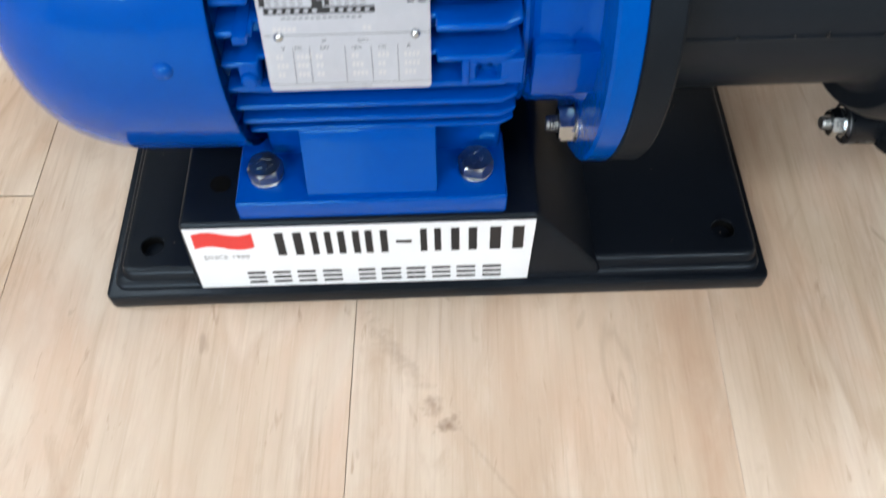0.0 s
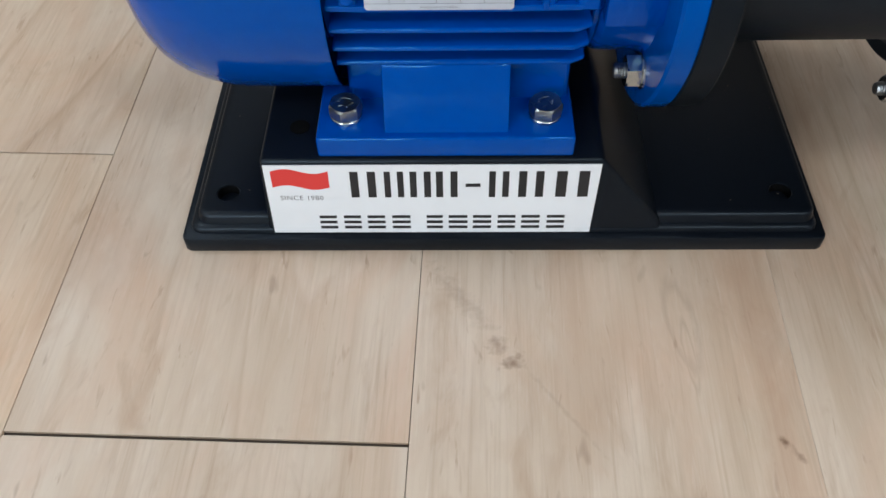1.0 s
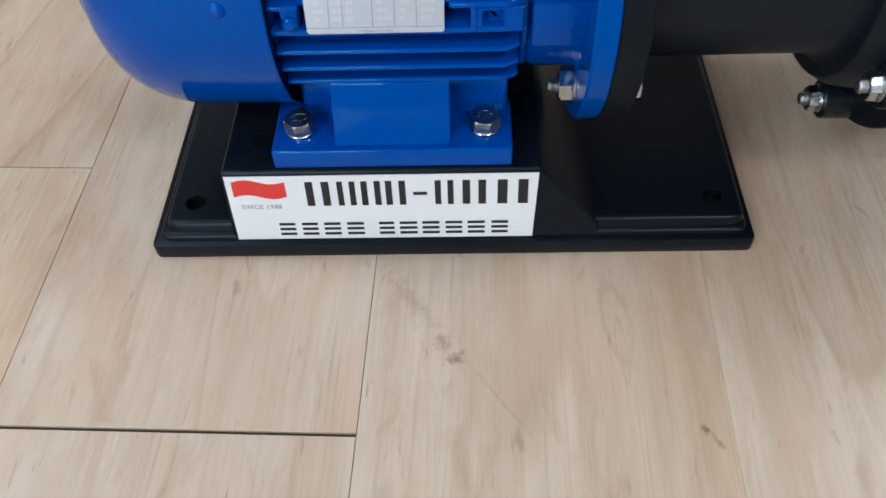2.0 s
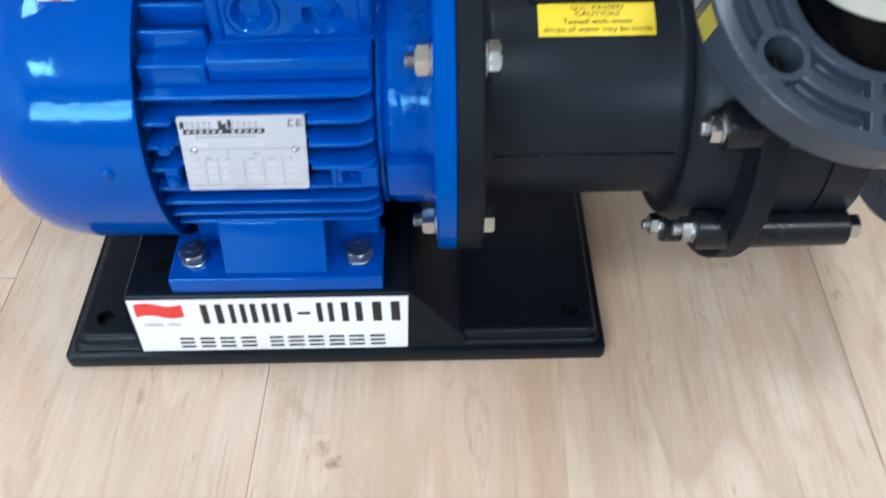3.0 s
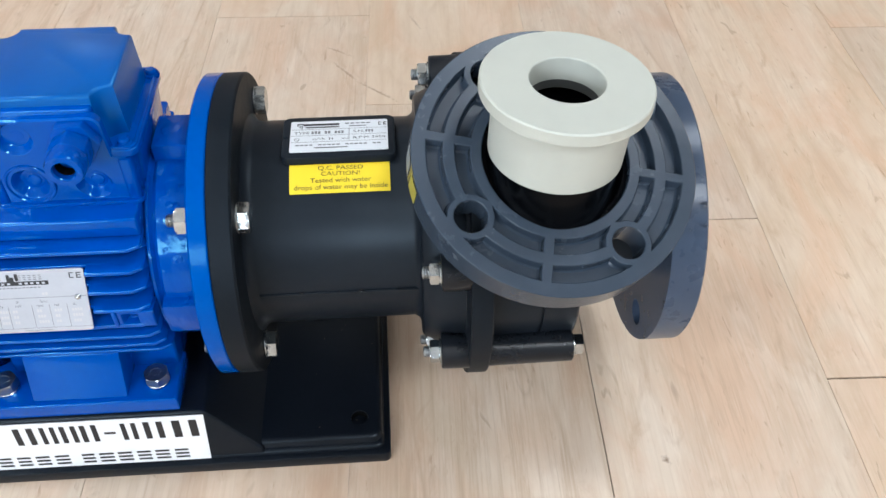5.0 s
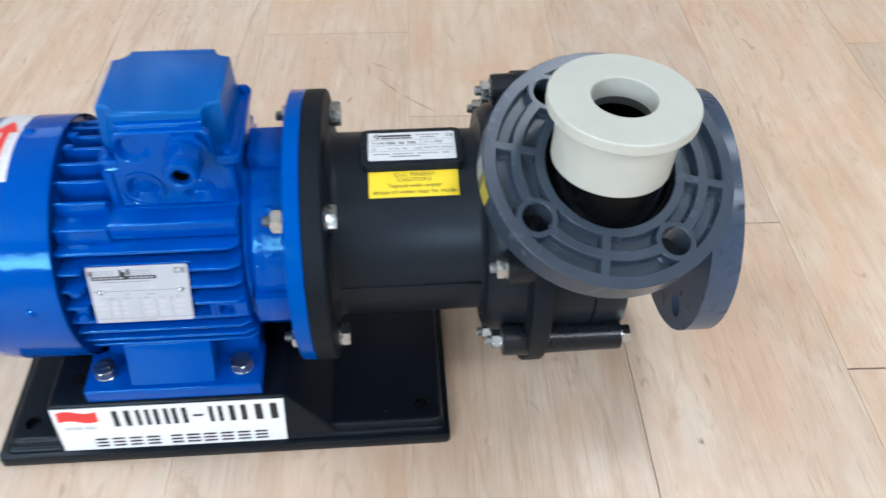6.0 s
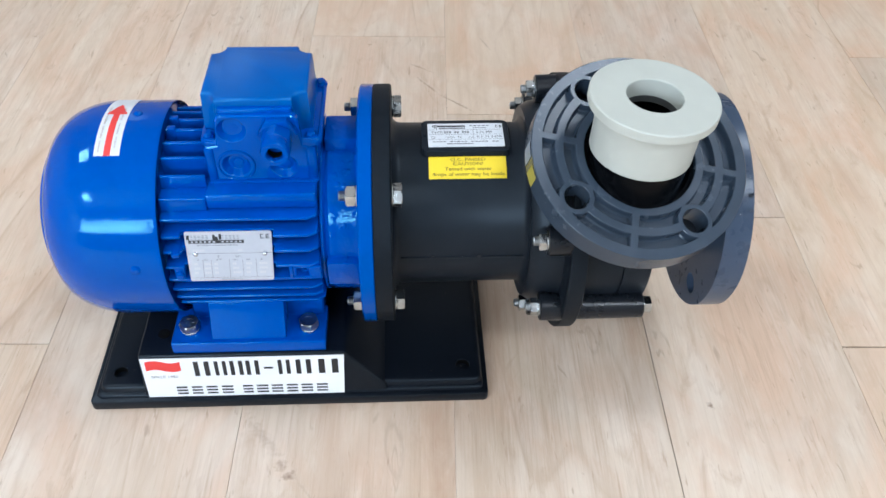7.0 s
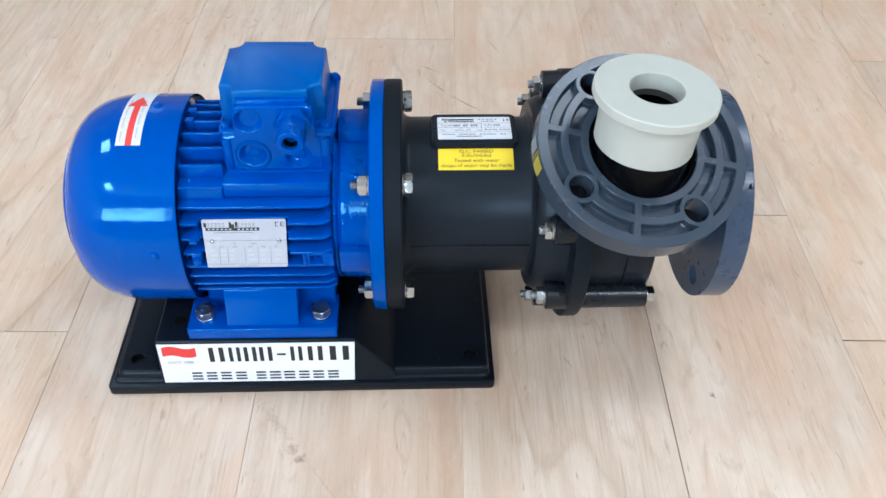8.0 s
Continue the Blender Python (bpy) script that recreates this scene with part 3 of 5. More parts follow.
# floor: planks lie a little askew to the machine
SKEW = radians(1.8)
PLANK_W, PLANK_L, FIRST_U = 0.1873, 0.92, 0.0375
BOUNDS = {-1: -0.1548, 0: 0.0375, 1: 0.2248, 2: 0.4117, 3: 0.5972}
JOINTS = {-2: 0.0432, -1: -0.1437, 0: 0.6053, 1: 0.4180, 2: 0.2260, 3: 0.0414}

SIDE_GAPS = {-4: 0.00012, -3: 0.00012, -2: 0.00014, -1: 0.00022, 0: 0.00020, 1: 0.00006, 2: 0.00040, 3: 0.00016}
END_GAPS = {-2: 0.0006, -1: 0.0011, 2: 0.0006, 3: 0.0009}


def build_floor():
    bm = add_box(bmesh.new(), (ROOM_W - 0.1, ROOM_S - 0.1, -0.03), (ROOM_E + 0.1, ROOM_N + 0.1, -0.0022))
    ground = structure("floor", bm, GROUT, "pale wood-look vinyl planks laid lengthwise, thin dark joints", "floor")
    turn = Matrix.Rotation(-SKEW, 4, "Z")
    made = {}
    k0, k1 = -15, 15
    for k in range(k0, k1):
        u0, u1 = BOUNDS.get(k, FIRST_U + PLANK_W * k), BOUNDS.get(k + 1, FIRST_U + PLANK_W * (k + 1))
        start = JOINTS.get(k, (k * 0.37) % PLANK_L)
        for j in range(-5, 5):
            v0, v1 = start + PLANK_L * j, start + PLANK_L * (j + 1)
            xm = turn @ Vector(((u0 + u1) / 2, (v0 + v1) / 2, 0))
            side = xm.x * math.sin(SKEW)
            v0, v1 = max(v0, ROOM_S - 0.06 + side), min(v1, ROOM_N + 0.06 + side)  # cut to the room
            if v1 - v0 < 0.03 or not ROOM_W - 0.02 < xm.x < ROOM_E + 0.02:
                continue
            c = turn @ Vector(((u0 + u1) / 2, (v0 + v1) / 2, 0))
            end = END_GAPS.get(k, 0.0004)  # some end joints have drawn apart
            tight = v0 > 0.2  # the far planks lie closer together
            g0, g1 = (0.00012, 0.00012) if tight else (SIDE_GAPS.get(k, 0.00016), SIDE_GAPS.get(k + 1, 0.00016))
            key = (tight, g0, g1, round(end, 5), round(v1 - v0, 4), round(u1 - u0, 5))
            if key not in made:
                hw, hl = (u1 - u0) / 2, (v1 - v0) / 2 - end
                pb = add_box(bmesh.new(), (g0 - hw, -hl, -0.0022), (hw - g1, hl, 0), 0.00012 if tight or k < 2 else 0.00020, 1)
                made[key] = finish(pb, "plank", WOOD)
            ob = new("plank", made[key])
            figure = 0.38 if v0 > 0.3 else 1.15  # grain strength; fainter far off, which also paints the brighter light there
            ob.color = (figure, figure, figure, 1)
            ob.parent = ground
            ob.matrix_local = Matrix.Translation(c) @ turn


def panel_lamp(x, y):
    th = thing("ceiling_panel", (x, y, ROOM_H), "square white ceiling light panel, lit", "ceiling lamp", "ceiling lamps")
    bm = bmesh.new()
    for lo, hi in (((-0.3, -0.3), (0.3, -0.282)), ((-0.3, 0.282), (0.3, 0.3)), ((-0.3, -0.282), (-0.282, 0.282)), ((0.282, -0.282), (0.3, 0.282))):
        add_box(bm, (x + lo[0], y + lo[1], ROOM_H - 0.02), (x + hi[0], y + hi[1], ROOM_H), 0.002)
    part("panel_frame", bm, PAINT, th)


# ---- base plate ----
BX0, BX1, BY0, BY1 = -0.0942, 0.2545, -0.0288, 0.168
PED_X0, PED_X1, PED_TOP = -0.0445, 0.1295, 0.060


def build_base_plate():
    th = thing("base_plate", ((BX0 + BX1) / 2, (BY0 + BY1) / 2, 0), "black moulded plastic base plate with raised motor plinth, on wood-look floor", "base plate")
    bm = prism(rounded_rect(BX0, BY0, BX1, BY1, 0.0042), 0.0, 0.0105, bevel=0.0014)
    part("bottom_slab", bm, PLATE, th)
    tray = rounded_rect(BX0 + 0.0045, BY0 + 0.0045, BX1 - 0.0045, BY1 - 0.0045, 0.006)
    top = rounded_rect(BX0 + 0.0100, BY0 + 0.0100, BX1 - 0.0075, BY1 - 0.0095, 0.006)
    bm = bmesh.new()
    rows = [(tray, 0.009), (tray, 0.0125), (offset_poly(tray, 0.0012), 0.0138), (offset_poly(top, -0.0022), 0.0142), (offset_poly(top, -0.0012), 0.0180), (offset_poly(top, -0.0005), 0.0192), (offset_poly(top, 0.0008), 0.0198), (offset_poly(top, 0.0026), 0.0200)]
    loops = [[bm.verts.new((x, y, z)) for x, y in p] for p, z in rows]
    for a, b in zip(loops, loops[1:]):
        for i in range(len(a)):
            j = (i + 1) % len(a)
            bm.faces.new((a[i], a[j], b[j], b[i]))
    part("tray_step", bm, PLATE, th, smooth=60)
    holes = [(x, y) for x in (-0.0705, 0.2325) for y in (-0.003, 0.143)]
    bm = panel(offset_poly(top, 0.0025), [(circle(x, y, 0.0062, 24), 0.0085) for x, y in holes], 0.006, Matrix.Translation((0, 0, 0.02)), 0.0001)
    part("tray_top", bm, PLATE, th)
    # black floor and lining paint the holes' shade
    for x, y in holes:
        part("hole_shade_disc", turned([(0, 0.0112), (0.0060, 0.0112), (0.0060, 0.0116), (0, 0.0116)], pose(x, y, 0), 24), DARK, th, "flat dark disc for the shade in a bolt hole")
        part("hole_shade_lining", turned([(0.00605, 0.0117), (0.00605, 0.0192), (0.0057, 0.0192), (0.0057, 0.0117)], pose(x, y, 0), 24, True), DARK, th)
    # plinth: straight on one side, a ramp down to the tray on the other
    bm = bmesh.new()
    yf_top, yf_bot, yb = -0.0185, -0.0240, 0.158
    prof = [(PED_X0 - 0.002, 0.0105), (PED_X0, PED_TOP), (PED_X1, PED_TOP), (0.1635, 0.0192), (0.1665, 0.0105)]

    def yf(z):
        return yf_bot + (yf_top - yf_bot) * (z - 0.0105) / (PED_TOP - 0.0105)

    a = [bm.verts.new((x, yf(z), z)) for x, z in prof]
    b = [bm.verts.new((x, yb - (yf(z) - yf_bot), z)) for x, z in prof]
    bm.faces.new(a)
    bm.faces.new(b[::-1])
    for i in range(len(prof)):
        j = (i + 1) % len(prof)
        bm.faces.new((a[i], b[i], b[j], a[j]))
    bmesh.ops.recalc_face_normals(bm, faces=bm.faces)
    bmesh.ops.bevel(bm, geom=[e for e in bm.edges if max(v.co.z for v in e.verts) > 0.03 or abs(e.verts[0].co.x - e.verts[1].co.x) < 0.01], offset=0.0022, segments=3, profile=0.5, affect="EDGES")
    part("plinth", bm, PLATE, th)
    # no hole is cut here: a black disc paints its shade
    part("plinth_shade_disc", turned([(0, 0.0001), (0.0052, 0.0001), (0.0052, 0.0004), (0, 0.0004)], pose(-0.0262, 0.006, PED_TOP), 24), DARK, th, "flat dark disc for the shade in a bolt hole")
    # white company sign on the plinth's front, its writing as plain bars
    tl, tr, bl = Vector((-0.0432, yf(0.0572), 0.0572)), Vector((0.1290, yf(0.0572), 0.0572)), Vector((-0.0432, yf(0.0112), 0.0112))
    m = frame_of(bl, bl + (tr - tl), tl)
    w, h = (tr - tl).length, (tl - bl).length
    m = m @ Matrix.Translation((0, 0, 0.0006))
    sign = part("sign", prism([(0, 0), (w - 0.002, 0), (w, h), (0, h)], -0.0008, 0.0, m), SIGN_WHITE, th, "white printed company sign")
    k = w / 600.0  # sign layout in sixhundredths of its width
    up = m.to_3x3() @ Vector((0, 0, 1))

    def R(x0, y0, x1, y1):
        return (x0 * k, h - y1 * k, x1 * k, h - y0 * k)

    flag = bmesh.new()
    n = 16
    rows_ = []
    for i in range(n + 1):
        x = 12 + 103 * i / n
        wave = 5.5 * math.sin(2 * math.pi * i / n)
        rows_.append([flag.verts.new(m @ Vector((x * k, h - (yy - wave) * k, 0))) for yy in (13, 50)])
    for a_, b_ in zip(rows_, rows_[1:]):
        flag.faces.new((a_[0], b_[0], b_[1], a_[1]))
    part("red_flag", printed(flag, up), RED, sign, "wavy red flag print")
    part("lettering", printed(words("SINCE 1980", 15.5 * k, m @ Matrix.Translation((22 * k, h - 80 * k, 0)), stretch=0.95, space=1.1), up), GREY_INK, sign, "small grey lettering")
    for xa, xb in ((153, 203), (214, 252), (260, 301), (307, 349), (402, 441), (455, 504), (522, 586)):
        wid = xb - xa
        part("print_bar", printed(flat_bars([R(xa, 14, xa + wid * 0.30, 74), R(xa + wid * 0.62, 14, xa + wid * 0.92, 74)], m), up), INK, sign, "black printed bars")
    part("print_bar", printed(flat_bars([R(360, 42, 387, 50)], m), up), INK, sign, "black printed bar")
    for xa, xb in ((89, 121), (134, 166), (178, 211), (224, 258), (288, 318), (329, 364), (374, 408), (420, 453), (464, 498), (511, 544)):
        part("print_bar", printed(flat_bars([R(xa, y, xb, y + 7) for y in (118, 131, 144)], m), up), INK, sign, "black printed bars")


# ---- electric motor ----
CORE_R, FIN_R, COWL_R = 0.066, 0.0832, 0.0887


def fin_tip(offset):
    return math.sqrt(max(FIN_R ** 2 - offset ** 2, 0))


def stamped(me, top):
    """Adds raised maker's strokes to a bolt head."""
    bm = bmesh.new()
    bm.from_mesh(me)
    for x, y, a, ln in ((-0.0022, 0.0026, 50, 0.0026), (0.0002, 0.0034, 0, 0.0022), (0.0026, 0.0022, -40, 0.0024), (-0.0026, -0.0016, 0, 0.0024), (0.0008, -0.0022, 70, 0.0026), (0.0030, -0.0020, 20, 0.0018)):
        s = add_box(bmesh.new(), (-ln / 2, -0.0003, -0.0002), (ln / 2, 0.0003, 0.00035))
        merge(bm, s, pose(x, y, top, 0, 0, a))
    bm.to_mesh(me)
    bm.free()
    return me


def bolt_kinds():
    k = {}
    k["head10"], k["nut10"] = hex_mesh("bolt_head", 0.0164, 0.0068), hex_mesh("nut", 0.0150, 0.0076)
    k["washer10"] = washer_mesh("washer", 0.0092, 0.0045, 0.0014)
    k["end10"] = shank_mesh("bolt_end", 0.0040, 0.0062)
    k["head8"], k["nut8"] = hex_mesh("bolt_head", 0.0128, 0.0058), hex_mesh("nut", 0.0128, 0.0060)
    k["washer8"] = washer_mesh("washer", 0.0080, 0.004, 0.0012)
    k["end8"] = shank_mesh("bolt_end", 0.0038, 0.0048)
    k["foot_head"] = stamped(hex_mesh("bolt_head", 0.0148, 0.0072, mat=DULL), 0.0072)
    k["foot_washer"] = washer_mesh("washer", 0.0082, 0.0045, 0.0022)
    k["screw"] = finish(turned([(0, 0.0028), (0.0024, 0.0028), (0.0034, 0.0018), (0.0036, 0)], Matrix.Identity(4), 18), "screw", BLUE)
    k["rivet"] = finish(turned([(0, 0.0024), (0.0020, 0.0021), (0.0034, 0.0011), (0.0040, 0)], Matrix.Identity(4), 18), "rivet", BLUE)
    k["plate_rivet"] = finish(turned([(0, 0.0012), (0.0011, 0.0010), (0.0018, 0.0004), (0.0020, 0)], Matrix.Identity(4), 14), "plate_rivet", STEEL)
    return k


def build_motor(kit):
    th = thing("electric_motor", (0.05, AXIS_Y, PED_TOP), "glossy blue finned electric motor bolted on a black plinth", "motor")
    # housing core and fins
    housing = part("housing", lathe([(-0.006, 0), (-0.006, CORE_R), (0.113, CORE_R), (0.118, CORE_R - 0.004), (0.118, 0)], 96), BLUE, th)
    side_z = [0.107, 0.1200, 0.1327, 0.1456, 0.1586, 0.1720, 0.1838, 0.1955, 0.2075]
    for z in side_z:
        dz = z - AXIS_Z
        root, tip = math.sqrt(CORE_R ** 2 - dz ** 2) - 0.004 if abs(dz) < CORE_R else 0.02, fin_tip(dz)
        for s in (-1, 1):
            x1, cut = (0.1165, 0.007) if z < 0.205 else (0.0345, 0.002)  # the uppermost stops at the terminal box
            poly = [(-0.0015, AXIS_Y + s * root), (-0.0015, AXIS_Y + s * tip), (x1 - cut, AXIS_Y + s * tip), (x1, AXIS_Y + s * (tip - cut * 0.55)), (x1, AXIS_Y + s * root)]
            if s < 0 and 0.144 < z < 0.185:  # trimmed flat behind the rating plate
                flat = -0.0146 + (z - 0.1462) * 0.0151 / 0.038 + 0.0013
                poly[1:2] = [(-0.0015, -tip + AXIS_Y), (0.0130, -tip + AXIS_Y), (0.0130, max(flat, AXIS_Y - tip)), (0.0828, max(flat, AXIS_Y - tip)), (0.0828, -tip + AXIS_Y)]
            part("cooling_fin", prism(poly, z - 0.0015, z + 0.0015, bevel=0.0014 if len(poly) == 5 else 0.0011, segs=4 if len(poly) == 5 else 3), BLUE, housing)
    for y in (0.0115, 0.025, 0.0383, 0.0518, 0.0655, 0.079, 0.0935, 0.108, 0.122):
        dy = y - AXIS_Y
        tip = fin_tip(dy) + AXIS_Z
        root = AXIS_Z + (math.sqrt(CORE_R ** 2 - dy ** 2) - 0.004 if abs(dy) < CORE_R else 0.03)
        m = Matrix(((1, 0, 0, 0), (0, 0, 1, 0), (0, 1, 0, 0), (0, 0, 0, 1)))
        part("cooling_fin", prism([(-0.0015, root), (-0.0015, tip), (0.0335, tip), (0.0335, root)], y - 0.0015, y + 0.0015, m, bevel=0.0014, segs=4), BLUE, housing)
    # cast lugs between the fins
    for z0, z1, x0, x1 in ((0.1440, 0.1590, 0.0045, 0.0125),):
        part("lug", add_box(bmesh.new(), (x0, -0.0126, z0), (x1, 0.02, z1), 0.0012), ROUGH_BLUE, housing)
    earth = panel([(0.0945, 0.1436), (0.1175, 0.1436), (0.1175, 0.1574), (0.0945, 0.1574)], [(rounded_rect(0.0985, 0.1458, 0.1075, 0.1552, 0.0012, 3), 0.0060)],
                  0.030, Matrix(((1, 0, 0, 0), (0, 0, -1, -0.0124), (0, 1, 0, 0), (0, 0, 0, 1))), 0.0008)
    part("earth_lug", earth, ROUGH_BLUE, housing)
    part("lug", add_box(bmesh.new(), (0.0925, -0.0136, 0.1440), (0.0958, 0.02, 0.1585), 0.0013, 3), ROUGH_BLUE, housing)
    part("lug", add_box(bmesh.new(), (0.0055, -0.0136, 0.1699), (0.0115, 0.02, 0.1741), 0.001), ROUGH_BLUE, housing)
    for y in (0.0790, 0.0655):
        part("lug", add_box(bmesh.new(), (0.0, y - 0.0028, 0.222), (0.0068, y + 0.0028, 0.2348), 0.0009), ROUGH_BLUE, housing)
    for sx, sy, sz, ax in ((0.0085, -0.0126, 0.1515, "y"), (0.0255, 0.0935, 0.2295, "z")):
        m = pose(sx, sy, sz, 90, 0, 0) if ax == "y" else pose(sx, sy, sz)
        placed("screw", kit["screw"], m, housing)
    # pad strip under the terminal box
    part("box_seat", add_box(bmesh.new(), (0.0332, 0.0112, 0.1972), (0.1165, 0.1288, 0.2110), 0.002, 3), BLUE, th)
    # feet
    for s in (-1, 1):
        def Y(d):  # distance out from the shaft plane
            return AXIS_Y + s * d
        foot = bmesh.new()
        lo, hi = sorted((Y(0.0865), Y(0.045)))
        add_box(foot, (-0.0145, lo, PED_TOP), (0.1145, hi, 0.0728), 0.0016, 3)
        lo, hi = sorted((Y(0.056), Y(0.02)))
        add_box(foot, (0.0005, lo, 0.066), (0.1125, hi, 0.104), 0.003, 3)
        web = [(Y(0.0826), 0.0720), (Y(0.0808), 0.0755), (Y(0.0758), 0.0900), (Y(0.0705), 0.1060), (Y(0.03), 0.1060), (Y(0.03), 0.066), (Y(0.0826), 0.066)]
        merge(foot, prism(web, 0.0195, 0.0816, Matrix(((0, 0, 1, 0), (1, 0, 0, 0), (0, 1, 0, 0), (0, 0, 0, 1))), bevel=0.0014))
        foot_ob = part("mounting_foot", foot, BLUE, th)
        for bx in (0.0, 0.1):
            b = placed("foot_bolt", kit["foot_head"], pose(bx, Y(0.070), 0.0728 + 0.0022, 0, 0, 17 + 31 * bx * 10), foot_ob, "bare steel hexagon bolt")
            placed("washer", kit["foot_washer"], pose(0, 0, -0.0022), b)
    # end shield and flange
    part("end_shield", lathe([(0.1172, 0.03), (0.1172, 0.0705), (0.1180, 0.0715), (0.1196, 0.0715), (0.1206, 0.0700), (0.1215, 0.0690), (0.1240, 0.0712), (0.1285, 0.0715), (0.1420, 0.0715), (0.1460, 0.0724), (0.1485, 0.0745), (0.1490, 0.03)], 96), ROUGH_BLUE, th)
    for ang, top, half in ((-5, 0.0780, 0.013), (90, 0.0800, 0.016), (185, 0.0780, 0.013), (270, 0.0760, 0.013)):
        lug = add_box(bmesh.new(), (0.1215, 0.050, -half), (0.1485, top, half), 0.0016)
        m = Matrix.Translation((0, AXIS_Y, AXIS_Z)) @ Matrix.Rotation(radians(-ang), 4, "X") @ Matrix.Rotation(math.pi, 4, "Z") @ Matrix.Translation((-0.27, 0, 0))
        bmesh.ops.transform(lug, matrix=m, verts=lug.verts)
        part("shield_lug", lug, ROUGH_BLUE, th)
    part("motor_flange", lathe([(0.1478, 0.04), (0.1478, 0.0985), (0.1490, 0.1000), (0.1583, 0.1000), (0.1590, 0.0993), (0.1590, 0.04)], 128), FLANGE_BLUE, th)
    # fan cowl: a pressed shell, open towards the fins
    out = [(-0.0035, COWL_R), (-0.047, COWL_R)]
    for i in range(1, 15):
        a = radians(90 * i / 16)
        out.append((-0.047 - 0.049 * math.sin(a), 0.056 + (COWL_R - 0.056) * math.cos(a)))
    out += [(-0.0957, 0.0592), (-0.0952, 0.0584), (-0.0956, 0.0578), (-0.0985, 0.0574), (-0.0996, 0.0556), (-0.1006, 0.045), (-0.1014, 0.03), (-0.1017, 0.0)]
    inner = [(x + 0.0012 if r < COWL_R else x, max(r - 0.0014, 0)) for x, r in out][::-1]
    prof = [(-0.0018, COWL_R - 0.0003), *out]
    cowl = part("fan_cowl", lathe(prof + inner + [(-0.0018, COWL_R - 0.0014)], 120), BLUE, th, smooth=28)
    part("rear_shield", lathe([(-0.010, 0), (-0.010, COWL_R - 0.0018), (-0.0065, COWL_R - 0.0018), (-0.0065, 0)], 64), BLUE, th)

    def on_cowl(x, ang, up=0.0):
        a = radians(ang)
        r = COWL_R + up
        return Vector((x, AXIS_Y - r * math.cos(a), AXIS_Z + r * math.sin(a)))

    for x, ang in ((-0.0222, 8), (-0.0235, 96), (-0.0222, 188)):
        a = radians(ang)
        nrm = Vector((0, -math.cos(a), math.sin(a)))
        placed("rivet", kit["rivet"], Matrix.Translation(on_cowl(x, ang)) @ nrm.to_track_quat("Z", "Y").to_matrix().to_4x4(), cowl)

    arc = radians(1) * COWL_R  # metres a degree

    def wrap(up):
        return lambda x, y: on_cowl(x, y / arc, up)

    a0, a1 = 66.5, 121.0
    st = part("arrow_sticker", flat_bars([(-0.0488, a0 * arc, -0.0296, a1 * arc)], wrap=wrap(0.0003), step=0.003), WHITE, cowl, "white sticker with a red arrow")
    red = flat_bars([(-0.0415, a0 * arc, -0.0365, 95 * arc)], wrap=wrap(0.0005), step=0.003)
    steps = 10
    for i in range(steps):  # the head, narrowing over the curve
        half = 0.0076 * (1 - i / steps)
        merge(red, flat_bars([(-0.039 - half, (95 + 11 * i / steps) * arc, -0.039 + half, (95 + 11 * (i + 1) / steps) * arc)], wrap=wrap(0.0005), step=0.003))
    part("arrow", red, RED, st, "red arrow")
    lines = []
    for x, first, last in ((-0.0464, 68.5, 103), (-0.0346, 71, 101)):
        at, i = first, 0
        while at < last:
            ln = (1.2, 0.8, 1.5, 1.0, 0.7)[i % 5]
            if i % 7 != 5:
                lines.append((x, at * arc, x + 0.0014, (at + ln) * arc))
            at, i = at + ln + 0.35, i + 1
    part("print_bar", flat_bars(lines, wrap=wrap(0.0005)), SMALL_INK, st, "small grey print")

    # terminal box: a body with a flange, and a deep lid whose corners are scooped out over the screws
    x0, x1, y0, y1 = 0.0362, 0.1142, 0.0368, 0.1105
    face = 0.0285  # the front panel's plane
    upright = Matrix(((1, 0, 0, 0), (0, 0, -1, face), (0, 1, 0, 0), (0, 0, 0, 1)))
    bm = add_box(bmesh.new(), (x0 + 0.001, face + 0.0052, 0.2100), (x1 + 0.0030, y1, 0.2450), 0.0025, 3)
    merge(bm, prism([(x1 - 0.004, 0.2120), (x1 + 0.0040, 0.2120), (x1 + 0.0066, 0.2440), (x1 - 0.004, 0.2440)], 0.0420, 0.1060, Matrix(((1, 0, 0, 0), (0, 0, 1, 0), (0, 1, 0, 0), (0, 0, 0, 1))), bevel=0.002, segs=3))
    box = part("terminal_box", bm, BLUE, th)

    def scooped(grow, r, n=6):
        a, b, c, d = x0 - grow, y0 - grow, x1 + grow, y1 + grow
        out_ = []
        for cx, cy, sx, sy in ((a, b, 1, 1), (c, b, -1, 1), (c, d, -1, -1), (a, d, 1, -1)):
            pts_ = [(cx + sx * r * math.sin(radians(90 * i / n)), cy + sy * r * 0.92 * math.cos(radians(90 * i / n))) for i in range(n + 1)]
            out_ += pts_ if sx * sy > 0 else pts_[::-1]
        return out_

    lid_bm = bmesh.new()
    levels = [(scooped(0.0012, 0.0112), 0.2472), (scooped(0.0, 0.0108), 0.2700), (scooped(-0.0002, 0.0108), 0.2768), (scooped(-0.0008, 0.0107), 0.2782), (scooped(-0.0022, 0.0105), 0.2790)]
    loops_ = [[lid_bm.verts.new((x, y, z)) for x, y in p] for p, z in levels]
    for a_, b_ in zip(loops_, loops_[1:]):
        for i in range(len(a_)):
            k_ = (i + 1) % len(a_)
            lid_bm.faces.new((a_[i], a_[k_], b_[k_], b_[i]))
    lid_bm.faces.new(loops_[-1])
    lid_bm.faces.new(loops_[0][::-1])
    lid = part("lid", lid_bm, LID_BLUE, box, smooth=40)
